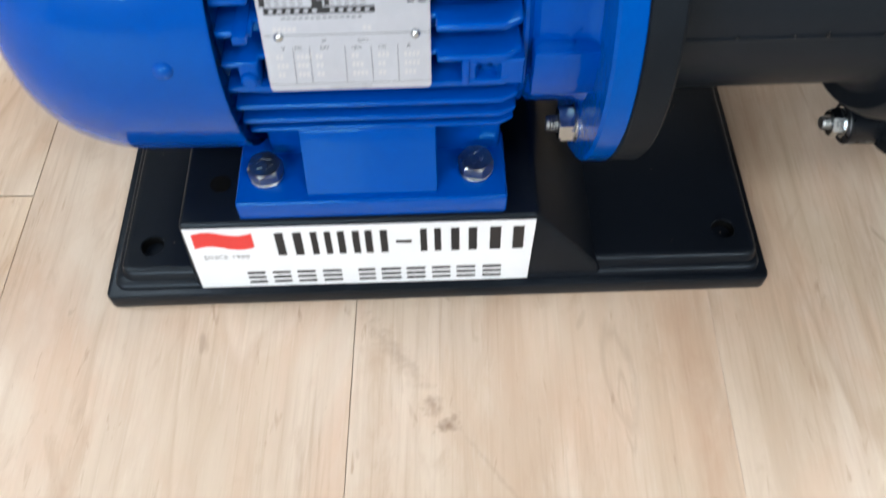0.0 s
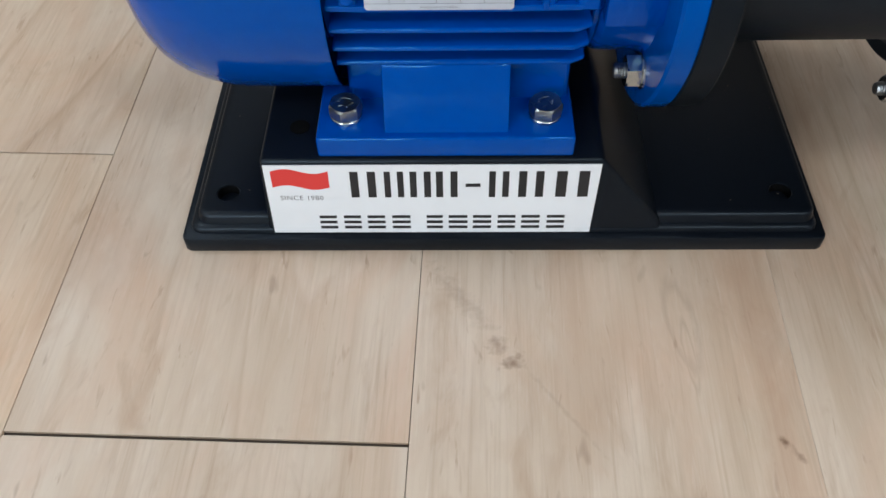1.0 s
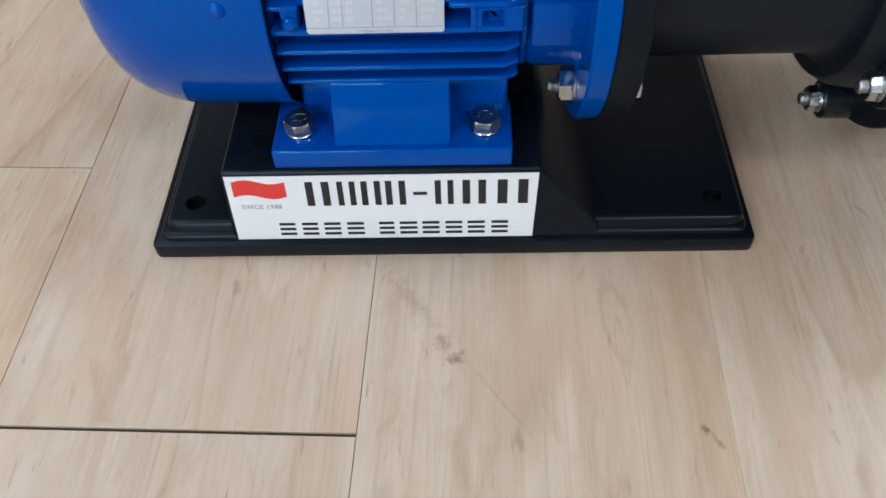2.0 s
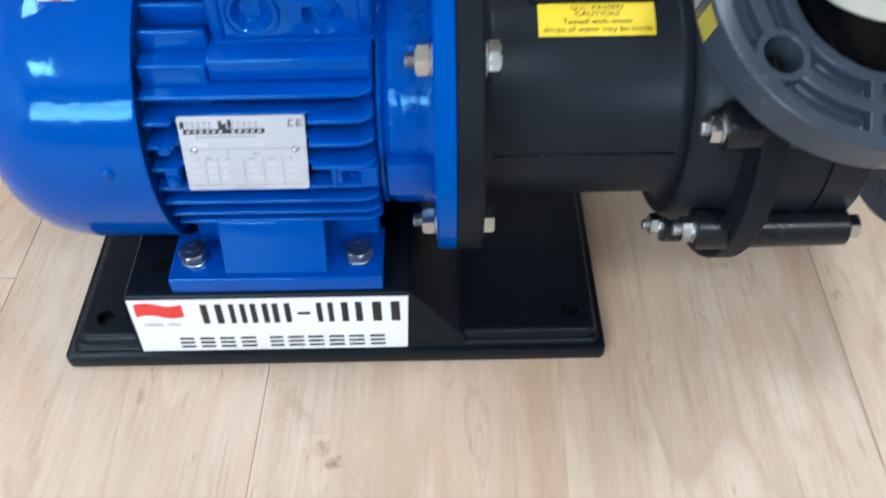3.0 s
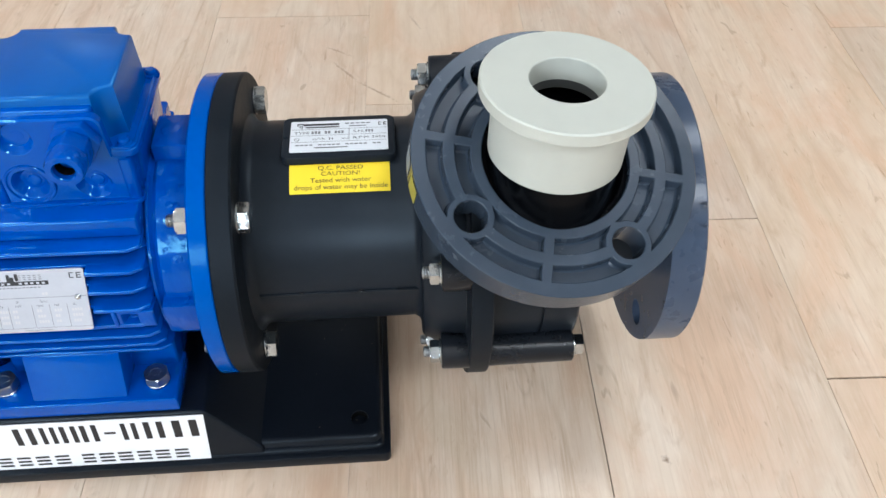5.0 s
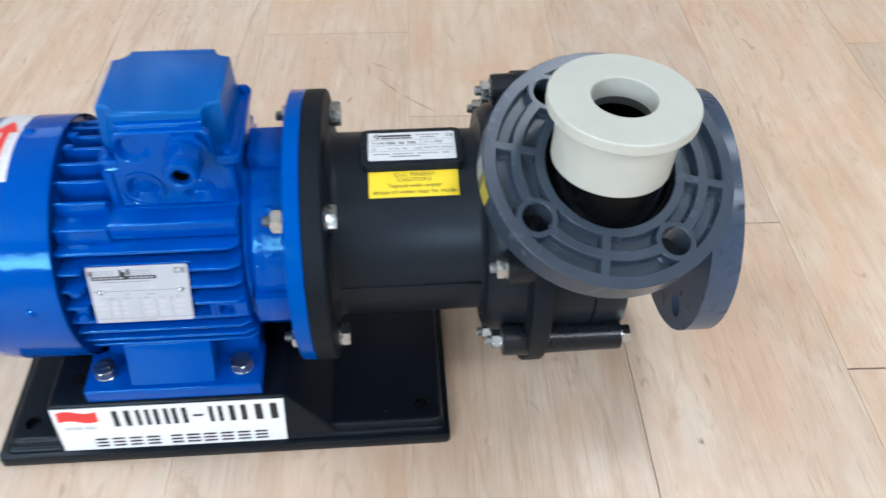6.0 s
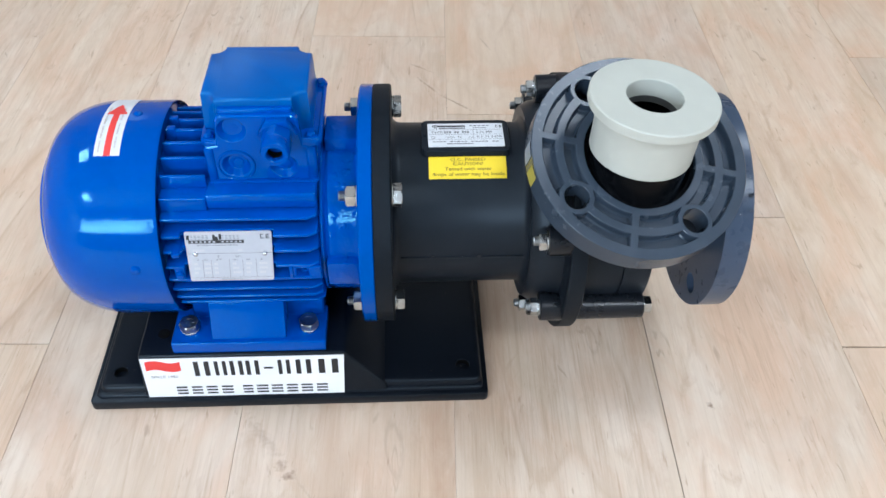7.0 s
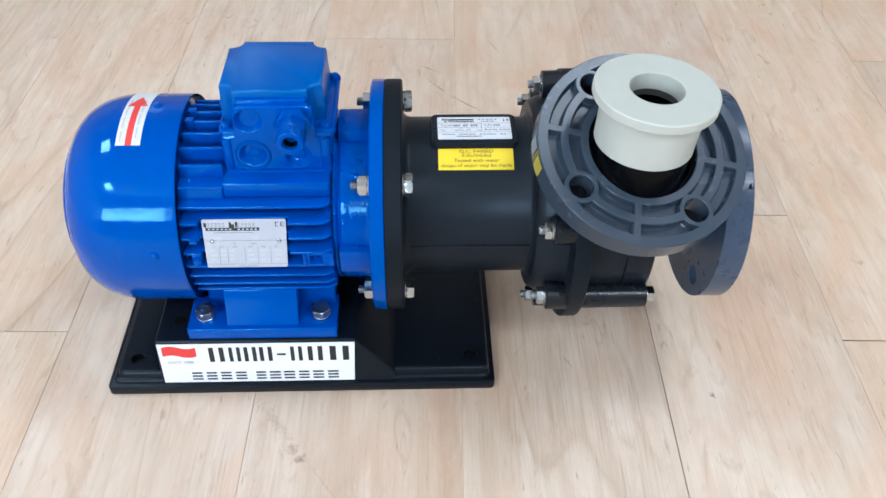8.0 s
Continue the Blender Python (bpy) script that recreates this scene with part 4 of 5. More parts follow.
    part("box_rim", prism(rounded_rect(0.0490, 0.0330, 0.1030, 0.0600, 0.003), 0.2450, 0.2733, bevel=0.0013, segs=3), BLUE, box)
    flange_outline = rounded_rect(x0 - 0.0030, face + 0.0008, x1 + 0.0085, y1 + 0.0015, 0.0062)
    part("box_flange", prism(flange_outline, 0.2420, 0.2474, bevel=0.0012, segs=3), BLUE, box)
    bead = panel(offset_poly(flange_outline, 0.0008), [(offset_poly(flange_outline, 0.0030), None)], 0.0014, Matrix.Translation((0, 0, 0.2486)), 0.0005)
    part("flange_bead", bead, BLUE, box)
    arch = [(x0 + 0.0010, 0.2115), (x1 + 0.0016, 0.2115), (x1 + 0.0010, 0.2425), (0.1085, 0.2440)]
    arch += [(0.1070 - 0.0062 + 0.0062 * math.cos(radians(a_)), 0.2705 - 0.0062 + 0.0062 * math.sin(radians(a_))) for a_ in range(0, 91, 15)]
    arch += [(0.0468 + 0.0062 - 0.0062 * math.sin(radians(a_)), 0.2705 - 0.0062 + 0.0062 * math.cos(radians(a_))) for a_ in range(0, 91, 15)]
    arch += [(0.0450, 0.2440), (x0 + 0.0010, 0.2425)]
    knockouts = ((0.0582, 0.2578), (0.0575, 0.2258), (0.0930, 0.2245))
    part("front_panel", panel(arch, [(circle(hx, hz, 0.0096, 28), 0.0056) for hx, hz in knockouts], 0.006, upright, 0.0011), BLUE, box)
    for hx, hz in knockouts:
        disc = turned([(0, 0.0013), (0.0034, 0.0012), (0.0040, 0.0006), (0.0058, 0.0006), (0.0066, 0.0002), (0.0069, -0.0004), (0, -0.0004)], pose(hx + 0.0010, face + 0.0056, hz - 0.0004, 90, 0, 0), 28)
        part("knockout", disc, ROUGH_BLUE, box)
    part("boss_ring", turned([(0.0126, 0), (0.0144, 0), (0.0144, 0.0004), (0.0139, 0.0010), (0.0131, 0.0010), (0.0126, 0.0004)], pose(0.0575, face, 0.2258, 90, 0, 0), 40, True), ROUGH_BLUE, box)
    part("corner_rib", prism(rounded_rect(x0 - 0.0010, face - 0.0016, x0 + 0.0062, face + 0.010, 0.0022), 0.2090, 0.2418, bevel=0.0010), ROUGH_BLUE, box)
    part("corner_rib", prism(rounded_rect(x1 - 0.0040, face - 0.0010, x1 + 0.0036, face + 0.010, 0.0022), 0.2090, 0.2418, bevel=0.0010), ROUGH_BLUE, box)
    for cx, cy in ((x0 + 0.0028, y0 - 0.0012), (x1 + 0.0006, y0 - 0.0014), (x1 + 0.0042, y1 - 0.0065), (x0 + 0.0020, y1 - 0.0030)):
        part("screw_boss", turned([(0, 0.2460), (0.0046, 0.2460), (0.0050, 0.2478), (0.0046, 0.2490), (0, 0.2490)], pose(cx, cy, 0), 24), ROUGH_BLUE, box)
        placed("screw", kit["screw"], pose(cx, cy, 0.2490), box)
    part("box_foot", prism(rounded_rect(x0 - 0.0012, face - 0.0030, x1 + 0.0046, y1 + 0.002, 0.004), 0.2095, 0.2130, bevel=0.0016), ROUGH_BLUE, box)
    gl = Matrix.Translation((0.0922, face, 0.2570)) @ pose(0, 0, 0, 90, 0, 0)
    g = prism(hexagon(0.0252), 0, 0.0065, gl, bevel=0.0008)
    merge(g, prism(hexagon(0.0202), 0.006, 0.0185, gl @ pose(0, 0, 0, 0, 0, 30), bevel=0.0010, segs=3))
    merge(g, turned([(0.0, 0.018), (0.0104, 0.018), (0.0106, 0.019), (0.0106, 0.0262), (0.0096, 0.0285), (0.0064, 0.0288), (0.0056, 0.0278), (0.0056, 0.012), (0, 0.012)], gl, 28))
    gland = part("cable_gland", g, ROUGH_BLUE, box)
    # black lining paints the shade inside the gland
    part("gland_shade_lining", turned([(0, 0.0125), (0.0055, 0.0125), (0.0055, 0.0245), (0.0052, 0.0245), (0.0052, 0.0130), (0, 0.0130)], gl, 24), DARK, gland, "dark lining for the shade in the empty cable hole")

    # rating plate
    tl, tr, bl, br = Vector((0.0147, 0.0005, 0.1842)), Vector((0.0807, 0.0005, 0.1842)), Vector((0.0162, -0.0146, 0.1462)), Vector((0.0803, -0.0146, 0.1462))
    m = frame_of(bl, br, tl)
    w, h = (br - bl).length, (tl - bl).length
    o = prism([(0.001, 0), (w - 0.001, 0), (w, 0.001), (w + 0.0006, h - 0.001), (w - 0.0004, h), (-0.0004, h), (-0.0014, h - 0.001), (0, 0.001)], -0.0010, 0.0, m)
    np_ = part("rating_plate", o, SILVER, th, "bare metal rating plate with stamped print")
    up = m.to_3x3() @ Vector((0, 0, 1))

    def B(x0_, y0_, x1_, y1_):
        return (x0_ * w, (1 - y1_) * h, x1_ * w, (1 - y0_) * h)

    part("print_bar", printed(flat_bars([B(0.02, 0.17, 0.68, 0.235)], m), up), INK, np_, "black printed band")
    part("print_bar", printed(flat_bars([B(0.045 + 0.046 * i, y_, 0.074 + 0.046 * i, y_ + 0.012) for i in range(13) if i not in (5, 6, 7) for y_ in (0.075, 0.105, 0.138)] + [B(0.12 + 0.035 * i, 0.265, 0.145 + 0.035 * i, 0.28) for i in range(14)], m), up), GREY_INK, np_, "thin grey print")
    part("print_bar", printed(flat_bars([B(0.05 + 0.052 * i, 0.188, 0.078 + 0.052 * i, 0.217) for i in range(12) if i != 6], m), up, 0.0003), SILVER, np_, "bright marks in the black band")
    part("print_bar", printed(flat_bars([B(0.0, 0.07, 0.035, 0.16), B(0.31, 0.06, 0.34, 0.17), B(0.34, 0.10, 0.375, 0.17), B(0.385, 0.05, 0.415, 0.16)], m), up), INK, np_, "black printed bars")
    ce = [B(0.875, 0.06, 0.885, 0.15), B(0.885, 0.06, 0.915, 0.075), B(0.885, 0.135, 0.915, 0.15), B(0.94, 0.06, 0.95, 0.15), B(0.95, 0.06, 0.985, 0.075), B(0.95, 0.098, 0.98, 0.112), B(0.95, 0.135, 0.985, 0.15)]
    part("print_bar", printed(flat_bars(ce, m), up), INK, np_, "black printed mark")
    grid = [B(0.0, 0.435, 1.0, 0.442), B(0.0, 0.93, 1.0, 0.935)]
    grid += [B(x, 0.56, x + 0.004, 0.93) for x in (0.165, 0.265, 0.48, 0.64, 0.80)]
    part("ruling", printed(flat_bars(grid, m), up), GREY_INK, np_, "thin grey ruled lines")
    for txt, px, py in (("V", 0.11, 0.585), ("Hz", 0.2, 0.585), ("kW", 0.36, 0.585), ("rpm", 0.555, 0.585), ("cos", 0.71, 0.585), ("A", 0.87, 0.585), ("IP", 0.36, 0.52), ("Serv.", 0.6, 0.52)):
        part("lettering", printed(words(txt, 0.0024, m @ Matrix.Translation((px * w, (1 - py) * h, 0)), centre=True), up), GREY_INK, np_)
    part("lettering", printed(words("motore asincrono trifase", 0.0016, m @ Matrix.Translation((0.5 * w, 0.018 * h, 0)), centre=True), up), GREY_INK, np_)
    rnd = random.Random(4)
    stamp = []
    for cx in (0.06, 0.185, 0.30, 0.52, 0.68, 0.84):
        for row in range(3):
            for d in range(rnd.randint(2, 4)):
                stamp.append(B(cx + d * 0.025, 0.63 + row * 0.09, cx + 0.017 + d * 0.025, 0.675 + row * 0.09))
    stamp += [B(0.06 + 0.03 * i, 0.36, 0.08 + 0.03 * i, 0.40) for i in range(5)] + [B(0.6 + 0.03 * i, 0.36, 0.62 + 0.03 * i, 0.40) for i in range(2)]
    part("print_bar", printed(flat_bars(stamp, m), up, 0.0001), FADED_INK, np_, "stamped marks")
    for px in (0.09, 0.915):
        placed("plate_rivet", kit["plate_rivet"], m @ Matrix.Translation((px * w, 0.545 * h, 0)), np_)


# ---- pump ----
BUSH_POSE = Matrix.Translation((0.3572, 0.0066, 0.2994)) @ Matrix.Rotation(radians(1.2), 4, "X") @ Matrix.Rotation(radians(2.5), 4, "Y")
LANTERN_R = 0.0678


def build_pump(kit):
    th = thing("magnetic_drive_pump", (0.27, AXIS_Y, 0.07), "black plastic magnetic drive pump with blue-grey pipe flanges", "pump")
    part("adapter_flange", lathe([(0.1592, 0.04), (0.1592, 0.0992), (0.1600, 0.1000), (0.1722, 0.1000), (0.1735, 0.0988), (0.1735, 0.04)], 128), RUBBER, th, "matt black adapter flange")
    lan = part("lantern", lathe([(0.1732, 0.04), (0.1732, 0.0735), (0.1745, 0.0712), (0.1770, 0.0685), (0.1800, LANTERN_R), (0.2760, LANTERN_R - 0.0004), (0.2790, LANTERN_R + 0.0015), (0.2810, LANTERN_R + 0.006), (0.2810, 0.04)], 128), BLACK, th, "smooth black plastic coupling housing")
    a = radians(0.5)
    ridge = add_box(bmesh.new(), (0.179, -LANTERN_R - 0.0010, -0.0009), (0.287, -LANTERN_R + 0.004, 0.0009), 0.0006)
    bmesh.ops.transform(ridge, matrix=Matrix.Translation((0, AXIS_Y, AXIS_Z)) @ Matrix.Rotation(-a, 4, "X"), verts=ridge.verts)
    part("parting_seam", ridge, BLACK, lan)
    for x, r in ((0.2050, 0.0011), (0.2285, 0.0008), (0.2420, 0.0013), (0.2655, 0.0009)):
        drop = turned([(0, r * 0.6), (r * 0.45, r * 0.5), (r * 0.8, r * 0.3), (r, 0), (0, -0.0001)], Matrix.Translation((x, AXIS_Y - LANTERN_R - 0.0009, AXIS_Z + 0.0022)) @ pose(0, 0, 0, 80, 0, 0), 14)
        part("water_drop", drop, WATER, lan, "clear water drop", 60)

    def on_lantern(x, ang, up=0.0):
        q = radians(ang)
        r = LANTERN_R + up
        return Vector((x, AXIS_Y - r * math.cos(q), AXIS_Z + r * math.sin(q)))

    # raised label holder and its white plate
    mid = 90.0
    q = radians(mid)
    nrm, tang = Vector((0, -math.cos(q), math.sin(q))), Vector((0, math.sin(q), math.cos(q)))
    m = Matrix((Vector((1, 0, 0, 0)), Vector((*tang, 0)), Vector((*nrm, 0)), Vector((*(on_lantern(0.2326, mid, 0.0027)), 1)))).transposed()
    holder = part("label_holder", prism(rounded_rect(-0.0352, -0.0205, 0.0350, 0.0205, 0.005), -0.009, 0.0, m, bevel=0.001), BLACK, lan)
    pl = part("label_plate", prism(rounded_rect(-0.0300, -0.0155, 0.0305, 0.0150, 0.0012, 3), -0.0002, 0.0005, m), WHITE, th, "white printed pump label")
    mp = m @ Matrix.Translation((0, 0, 0.0005))
    up = nrm

    def P(x0, y0, x1, y1):  # from the plate's upper left corner, in thousandths of its width
        return (-0.0300 + 0.0605 * x0 / 1000, 0.0150 - 0.0715 * y1 / 1000, -0.0300 + 0.0605 * x1 / 1000, 0.0150 - 0.0715 * y0 / 1000)

    lines = [P(10, 117, 990, 122), P(10, 204, 990, 209), P(10, 294, 990, 299), P(599, 122, 605, 294)]
    part("ruling", printed(flat_bars(lines, mp), up), GREY_INK, pl)
    logo = [P(65, 35, 130, 52), P(65, 52, 78, 70), P(88, 62, 101, 95), P(110, 62, 122, 110), P(130, 40, 500, 68), P(150, 82, 500, 100)]
    part("print_bar", printed(flat_bars(logo, mp), up), INK, pl, "black printed bars")
    small = [P(560 + 55 * i, 38, 600 + 55 * i, 55) for i in range(5)] + [P(600, 78, 780, 92)]
    part("print_bar", printed(flat_bars(small, mp), up), GREY_INK, pl)
    ce = [P(905, 40, 914, 85), P(914, 40, 935, 50), P(914, 75, 935, 85), P(955, 40, 964, 85), P(964, 40, 985, 49), P(964, 58, 982, 67), P(964, 76, 985, 85)]
    part("print_bar", printed(flat_bars(ce, mp), up), INK, pl, "black printed mark")

    def tiny(txt, x, y, size=0.0036, stretch=1.2):
        at = P(x, y, x, y)
        part("lettering", printed(words(txt, size, mp @ Matrix.Translation((at[0], at[1], 0)), stretch=stretch), up), INK, pl)

    tiny("TYPE", 40, 185)
    part("print_bar", printed(flat_bars([P(215 + 34 * i, 148, 240 + 34 * i, 186) for i in range(10) if i not in (3, 6)], mp), up), GREY_INK, pl)
    tiny("S.N.", 640, 180)
    part("print_bar", printed(flat_bars([P(770 + 30 * i, 145, 790 + 30 * i, 180) for i in range(3)], mp), up), GREY_INK, pl)
    tiny("R.P.M.", 640, 270)
    tiny("3450", 830, 270)
    tiny("Q", 40, 275)
    tiny("m³/h  H", 230, 272, 0.0034)
    tiny("mcl", 525, 270, 0.003)
    addr = [P(60 + 46 * i, 330, 95 + 46 * i, 347) for i in range(19) if i % 6 != 4] + [P(250, 370, 590, 386)]
    part("print_bar", printed(flat_bars(addr, mp), up), GREY_INK, pl)
    part("plate_screw", turned([(0, 0.0012), (0.0012, 0.001), (0.0016, 0)], m @ Matrix.Translation((-0.0328, 0, 0)), 14), BLACK, holder)

    # yellow caution sticker
    arc = radians(1) * LANTERN_R
    st = part("caution_sticker", flat_bars([(0.2025, 56.2 * arc, 0.2634, 73.6 * arc)], wrap=lambda x, y: on_lantern(x, y / arc, 0.0003), step=0.002), YELLOW, th, "yellow caution sticker with dark print")
    for txt, ang, size, stretch in (("Q.C. PASSED", 68.9, 0.0040, 1.25), ("CAUTION!", 65.6, 0.0040, 1.25), ("Tested with water", 61.9, 0.0043, 1.15), ("drops of water may be inside", 58.2, 0.0043, 1.12)):
        part("lettering", words(txt, size, None, wrap=lambda x, y, ang=ang: on_lantern(0.2335 + x, (ang * arc + y) / arc, 0.00055), stretch=stretch, centre=True), OLIVE, st, "dark printed lettering")

    # flange bolts through both flanges, at 45 degrees
    for q in (45, 135, 225, 315):
        y, z = AXIS_Y - 0.0825 * math.cos(radians(q)), AXIS_Z + 0.0825 * math.sin(radians(q))
        b = placed("flange_bolt", kit["head10"], Matrix.Translation((0.1735 + 0.0014, y, z)) @ pose(0, 0, 0, 0, 90, 0) @ pose(0, 0, 0, 0, 0, q * 0.7), th, "bare steel hexagon bolt")
        placed("washer", kit["washer10"], pose(0, 0, -0.0014), b)
        placed("washer", kit["washer10"], pose(0, 0, -(0.1735 + 0.0014 - 0.1478), 180, 0, 0), b)
        placed("nut", kit["nut10"], pose(0, 0, -(0.1735 + 0.0014 - 0.1478) - 0.0014, 180, 0, q * 1.3 + 24), b)
        placed("bolt_end", kit["end10"], pose(0, 0, -(0.1735 + 0.0014 - 0.1478) - 0.0086, 180, 0, 0), b)

    # casing halves and the clamping ring between them
    part("rear_casing", lathe([(0.2805, 0.03), (0.2805, 0.0800), (0.2815, 0.0812), (0.2880, 0.0850), (0.3065, 0.0880), (0.3075, 0.1010), (0.3085, 0.03)], 128), BLACK, th)
    part("clamp_ring", lathe([(0.3075, 0.07), (0.3075, 0.1072), (0.3085, 0.1080), (0.3200, 0.1080), (0.3210, 0.1072), (0.3210, 0.07)], 144), RUBBER, th, "matt black clamping ring")
    part("volute_casing", lathe([(0.3205, 0.03), (0.3205, 0.0905), (0.3528, 0.0898), (0.3530, 0.0880), (0.3545, 0.0880), (0.3547, 0.0897), (0.3755, 0.0890), (0.3768, 0.0880), (0.3780, 0.0760), (0.3800, 0.05), (0.384, 0.0485), (0.384, 0.0)], 128), BLACK, th)
    for i in range(8):
        q = radians(22.5 + 45 * i)
        y, z = AXIS_Y - 0.0962 * math.cos(q), AXIS_Z + 0.0962 * math.sin(q)
        at = Matrix.Translation((0, y, z)) @ pose(0, 0, 0, 0, 90, 0)
        boss = turned([(0, 0.2908), (0.0108, 0.2908), (0.0115, 0.2915), (0.0118, 0.3078), (0.0112, 0.3205), (0.0106, 0.3742), (0.0100, 0.3750), (0, 0.3750)], at, 32)
        part("bolt_boss", boss, BOSS, th)
        b = placed("casing_bolt", kit["head8"], Matrix.Translation((0.3750 + 0.0012, y, z)) @ pose(0, 0, 0, 0, 90, 0) @ pose(0, 0, 0, 0, 0, 23 * i), th, "bare steel hexagon bolt")
        placed("washer", kit["washer8"], pose(0, 0, -0.0012), b)
        placed("washer", kit["washer8"], pose(0, 0, -(0.3762 - 0.2908) - 0.0012), b)
        placed("nut", kit["nut8"], pose(0, 0, -(0.3762 - 0.2908) - 0.0012, 180, 0, 31 * i), b)
        placed("bolt_end", kit["end8"], pose(0, 0, -(0.3762 - 0.2908) - 0.0068, 180, 0, 0), b)

    # suction side: neck and loose flange
    part("suction_neck", lathe([(0.379, 0.052), (0.381, 0.0475), (0.4300, 0.0465), (0.4508, 0.0465), (0.4513, 0.0455), (0.4513, 0.033), (0.40, 0.033), (0.40, 0)], 80), BLACK, th)
    turn = Matrix.Translation((0.4503, AXIS_Y, AXIS_Z - 0.0012)) @ Matrix(((0, 0, 1, 0), (-1, 0, 0, 0), (0, 1, 0, 0), (0, 0, 0, 1)))
    holes = [(circle(0.0725 * math.cos(radians(45 + 90 * i)), 0.0725 * math.sin(radians(45 + 90 * i)), 0.0092, 28), None) for i in range(4)]
    suction = part("suction_flange", panel(circle(0, 0, 0.0912, 144), holes + [(circle(0, 0, 0.0468, 72), None)], 0.0215, turn, 0.0012), SLATE, th, "slate-blue plastic pipe flange")

    for x, ang, r in ((0.4473, 42.7, 0.0022), (0.4476, 35.0, 0.0013), (0.4389, 33.6, 0.0011), (0.4474, 51.0, 0.0012)):
        q = radians(ang)
        up = Vector((0, -math.cos(q), math.sin(q)))
        drop = turned([(0, r * 0.55), (r * 0.45, r * 0.48), (r * 0.8, r * 0.28), (r, 0), (0, -0.0001)],
                      Matrix.Translation(Vector((x, AXIS_Y, AXIS_Z - 0.0012)) + up * 0.0912) @ up.to_track_quat("Z", "Y").to_matrix().to_4x4(), 16)
        part("water_drop", drop, WATER, suction, "clear water drop", 60)

    # discharge side: neck, bore and ribbed loose flange, leaning towards the front
    fm = Matrix.Translation((0.3575, 0.0113, 0.2447)) @ Matrix.Rotation(radians(25.7), 4, "X") @ Matrix.Rotation(radians(6.8), 4, "Y") @ Matrix.Rotation(radians(-10.06), 4, "Z")
    part("discharge_neck", turned([(0.052, -0.1), (0.050, -0.045), (0.0465, -0.0185), (0.0425, -0.0180), (0.0425, -0.0035), (0.0400, -0.003), (0.0385, -0.006), (0.0385, -0.06), (0, -0.06)], fm, 72), STUB, th)
    part("outlet_stub", turned([(0.0300, -0.0146), (0.0300, -0.0464), (0.0364, -0.0468), (0.0364, -0.105), (0.0, -0.105), (0.0, -0.100), (0.0262, -0.100), (0.0262, -0.0150)], BUSH_POSE, 64), STUB, th, "black plastic outlet stub")
    cuts = [(circle(0, 0, 0.0428, 80), None)]
    rh, rb, spoke = 0.0628, 0.0133, 0.0029
    for i in range(4):
        hx, hy = rh * math.cos(radians(45 + 90 * i)), rh * math.sin(radians(45 + 90 * i))
        cuts.append((circle(hx, hy, 0.0095, 32), None))
        for r1, r2 in ((0.0492, 0.0580), (0.0648, 0.0742)):
            for side in (0, 1):
                lo, hi = [], []
                curve = []
                for j in range(7):
                    r = r1 + (r2 - r1) * j / 6
                    c = (r * r + rh * rh - rb * rb) / (2 * r * rh)
                    curve.append((r, math.pi / 4 - max(math.acos(min(c, 1.0)), 0.0022 / r)))
                first = [(r, math.asin(spoke / r)) for r in (r1, r2)]
                steps = 6
                lo = [(r1, first[0][1] + (curve[0][1] - first[0][1]) * j / steps) for j in range(steps)]
                hi = [(r2, curve[-1][1] + (first[1][1] - curve[-1][1]) * j / steps) for j in range(1, steps + 1)]
                poly = []
                for r, an in lo + curve + hi:
                    an = an if side == 0 else math.pi / 2 - an
                    an += math.pi / 2 * i
                    poly.append((r * math.cos(an), r * math.sin(an)))
                cuts.append((poly, 0.0070))
    part("discharge_flange", panel(circle(0, 0, 0.0825, 144), cuts, 0.0200, fm, 0.0005), GREY, th, "blue-grey ribbed plastic pipe flange")

    def on_rim(ang, z):
        q = radians(ang)
        return fm @ Vector((0.0828 * math.cos(q), 0.0828 * math.sin(q), z))

    for a0, a1, mat, lab in ((197, 205, FADED_YELLOW, "yellow sticker scrap"), (184, 193, GREY_STICKER, "silver sticker scrap")):
        bm = flat_bars([(a0, -0.0185, a1, -0.003)], wrap=lambda x, y: on_rim(x, y), step=2.0)
        part("rim_sticker", bm, mat, th, lab)
    return fm


def build_bush():
    m = BUSH_POSE
    th = thing("pipe_bush", (0.358, 0.01, 0.2555), "ivory grey flanged plastic pipe bush, sitting loosely in the pump outlet", "pipe fitting")
    rim = [(0.0199, -0.0006), (0.0204, 0.0), (0.0450, 0.0), (0.0458, -0.0008), (0.0458, -0.0072), (0.0452, -0.0078), (0.0300, -0.0079), (0.0296, -0.0140), (0.0198, -0.0138), (0.0197, -0.0130)]
    sleeve = [(0.0308, -0.0080), (0.0388, -0.0080), (0.0380, -0.0088), (0.0374, -0.0459), (0.0368, -0.0466), (0.0312, -0.0466), (0.0308, -0.0459)]
    part("rim", turned(rim, m, 120, True), IVORY, th)
    # added ring: its grey stands in for light on the bore wall
    part("dim_bore_band", turned([(0.0197, -0.0140), (0.0296, -0.0141), (0.0296, -0.0143), (0.0250, -0.0190), (0.0197, -0.0190)], m, 80, True), DIM_BORE, th, "dark grey band added for the dimly lit bore wall")
    part("sleeve", turned(sleeve, m, 120, True), IVORY, th)


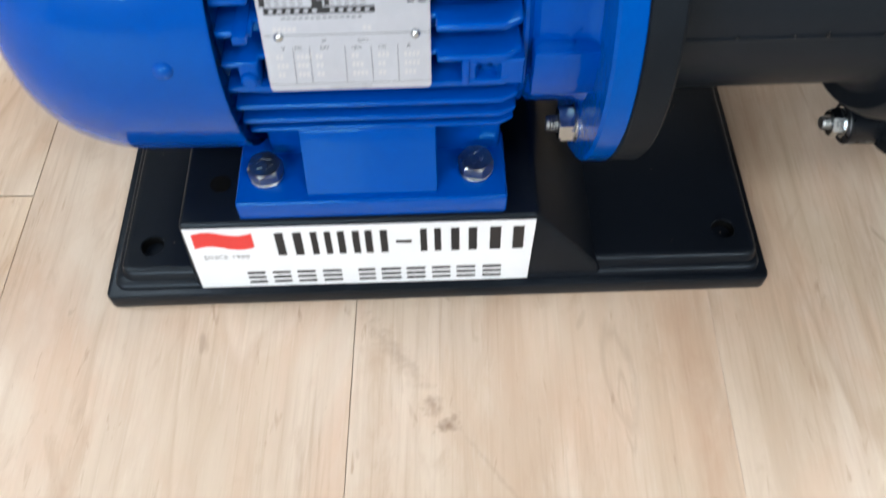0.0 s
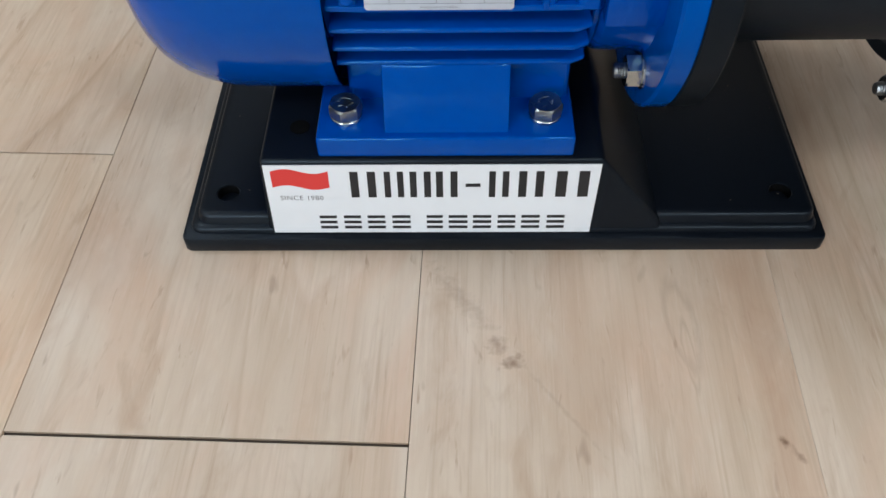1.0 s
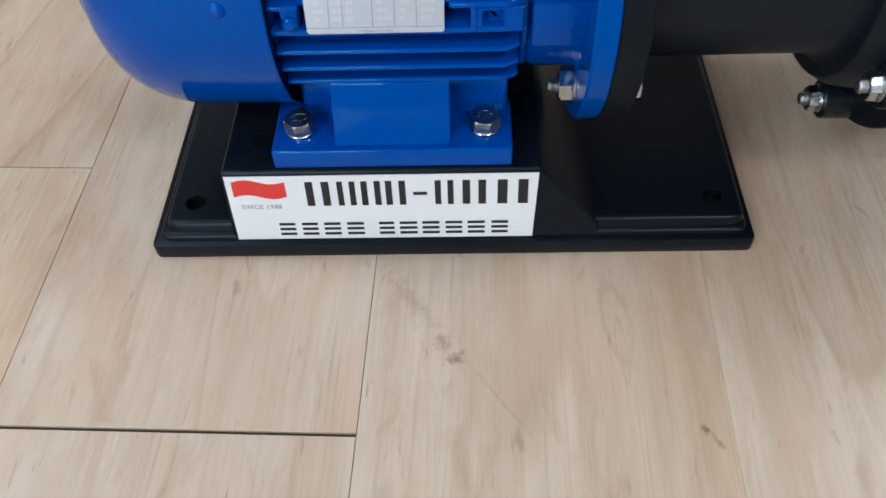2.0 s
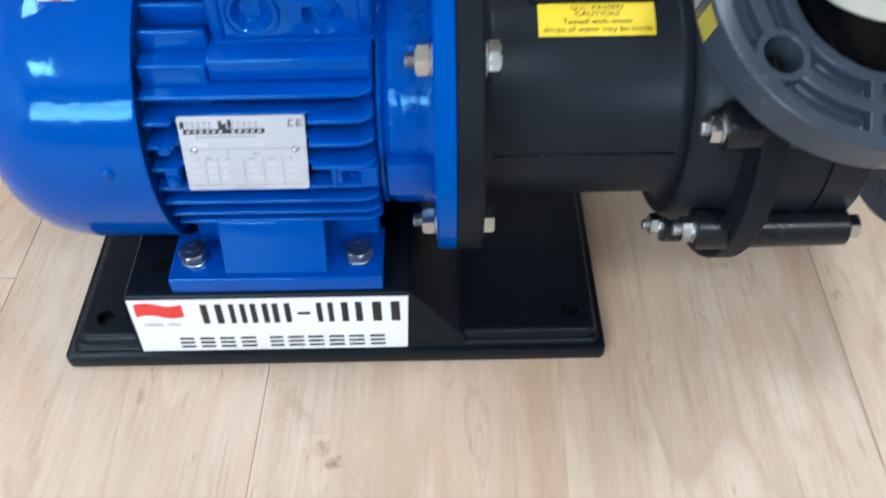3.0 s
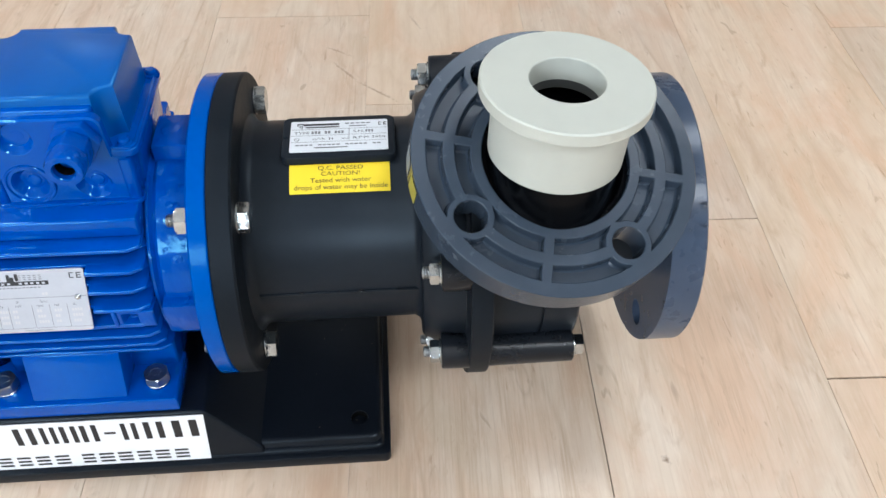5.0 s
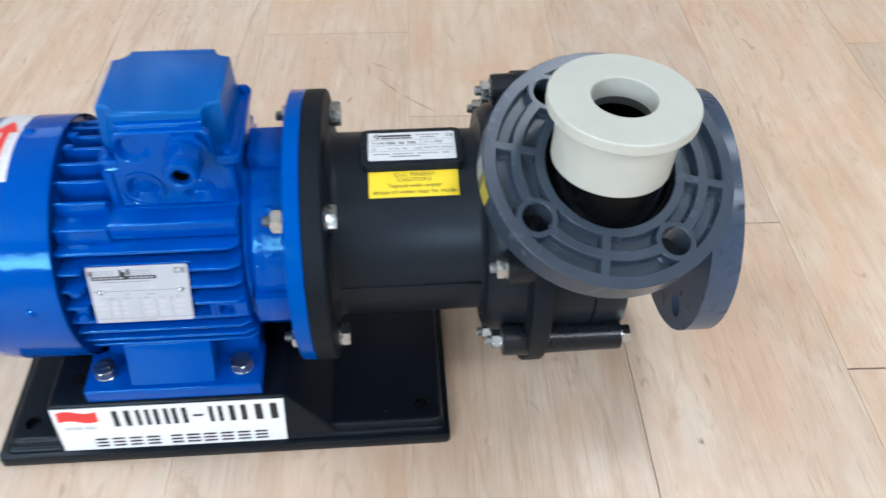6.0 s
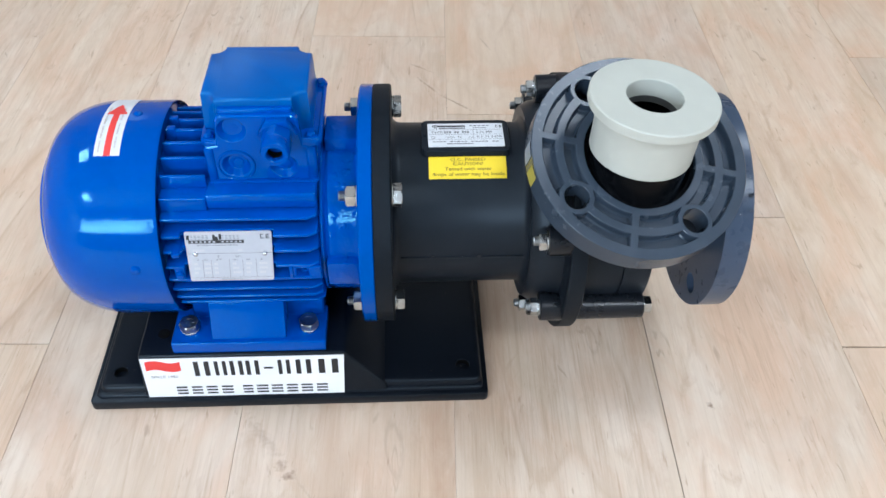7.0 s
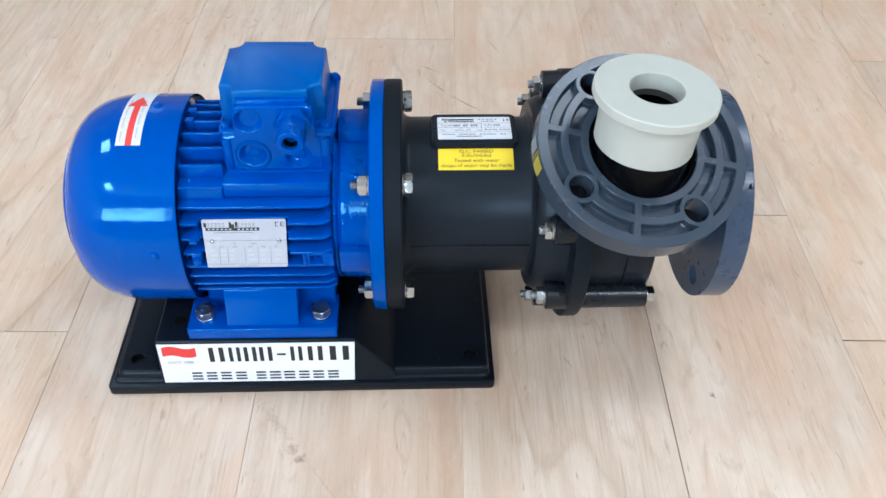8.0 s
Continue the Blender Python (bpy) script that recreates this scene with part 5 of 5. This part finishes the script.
def build_crumbs():
    rnd = random.Random(11)
    bm = bmesh.new()
    spots = [(0.196 + 0.05 * rnd.random(), -0.012 + 0.165 * rnd.random(), 0.02) for _ in range(11)] + [(-0.075 + 0.03 * rnd.random(), -0.01 + 0.15 * rnd.random(), 0.02) for _ in range(5)]
    spots += [(0.0825, -0.0192, PED_TOP - 0.0006), (0.060, -0.0125, PED_TOP)]
    for x, y, z in spots:
        s = 0.00016 + 0.0002 * rnd.random()
        flake = add_box(bmesh.new(), (-s, -s * 0.6, 0.0), (s, s * 0.6, s * 0.5))
        merge(bm, flake, pose(x, y, z - 0.0001, 0, 0, 360 * rnd.random()))
    ob = new("dust", finish(bm, "dust", CRUMB))
    tagged(ob, "scattered pale dust crumbs on the black base plate", "dust", kind="stuff")


build_room()
build_floor()
for lx, ly in PANELS:
    panel_lamp(lx, ly)
build_base_plate()
KIT = bolt_kinds()
build_crumbs()
build_motor(KIT)
build_pump(KIT)
build_bush()
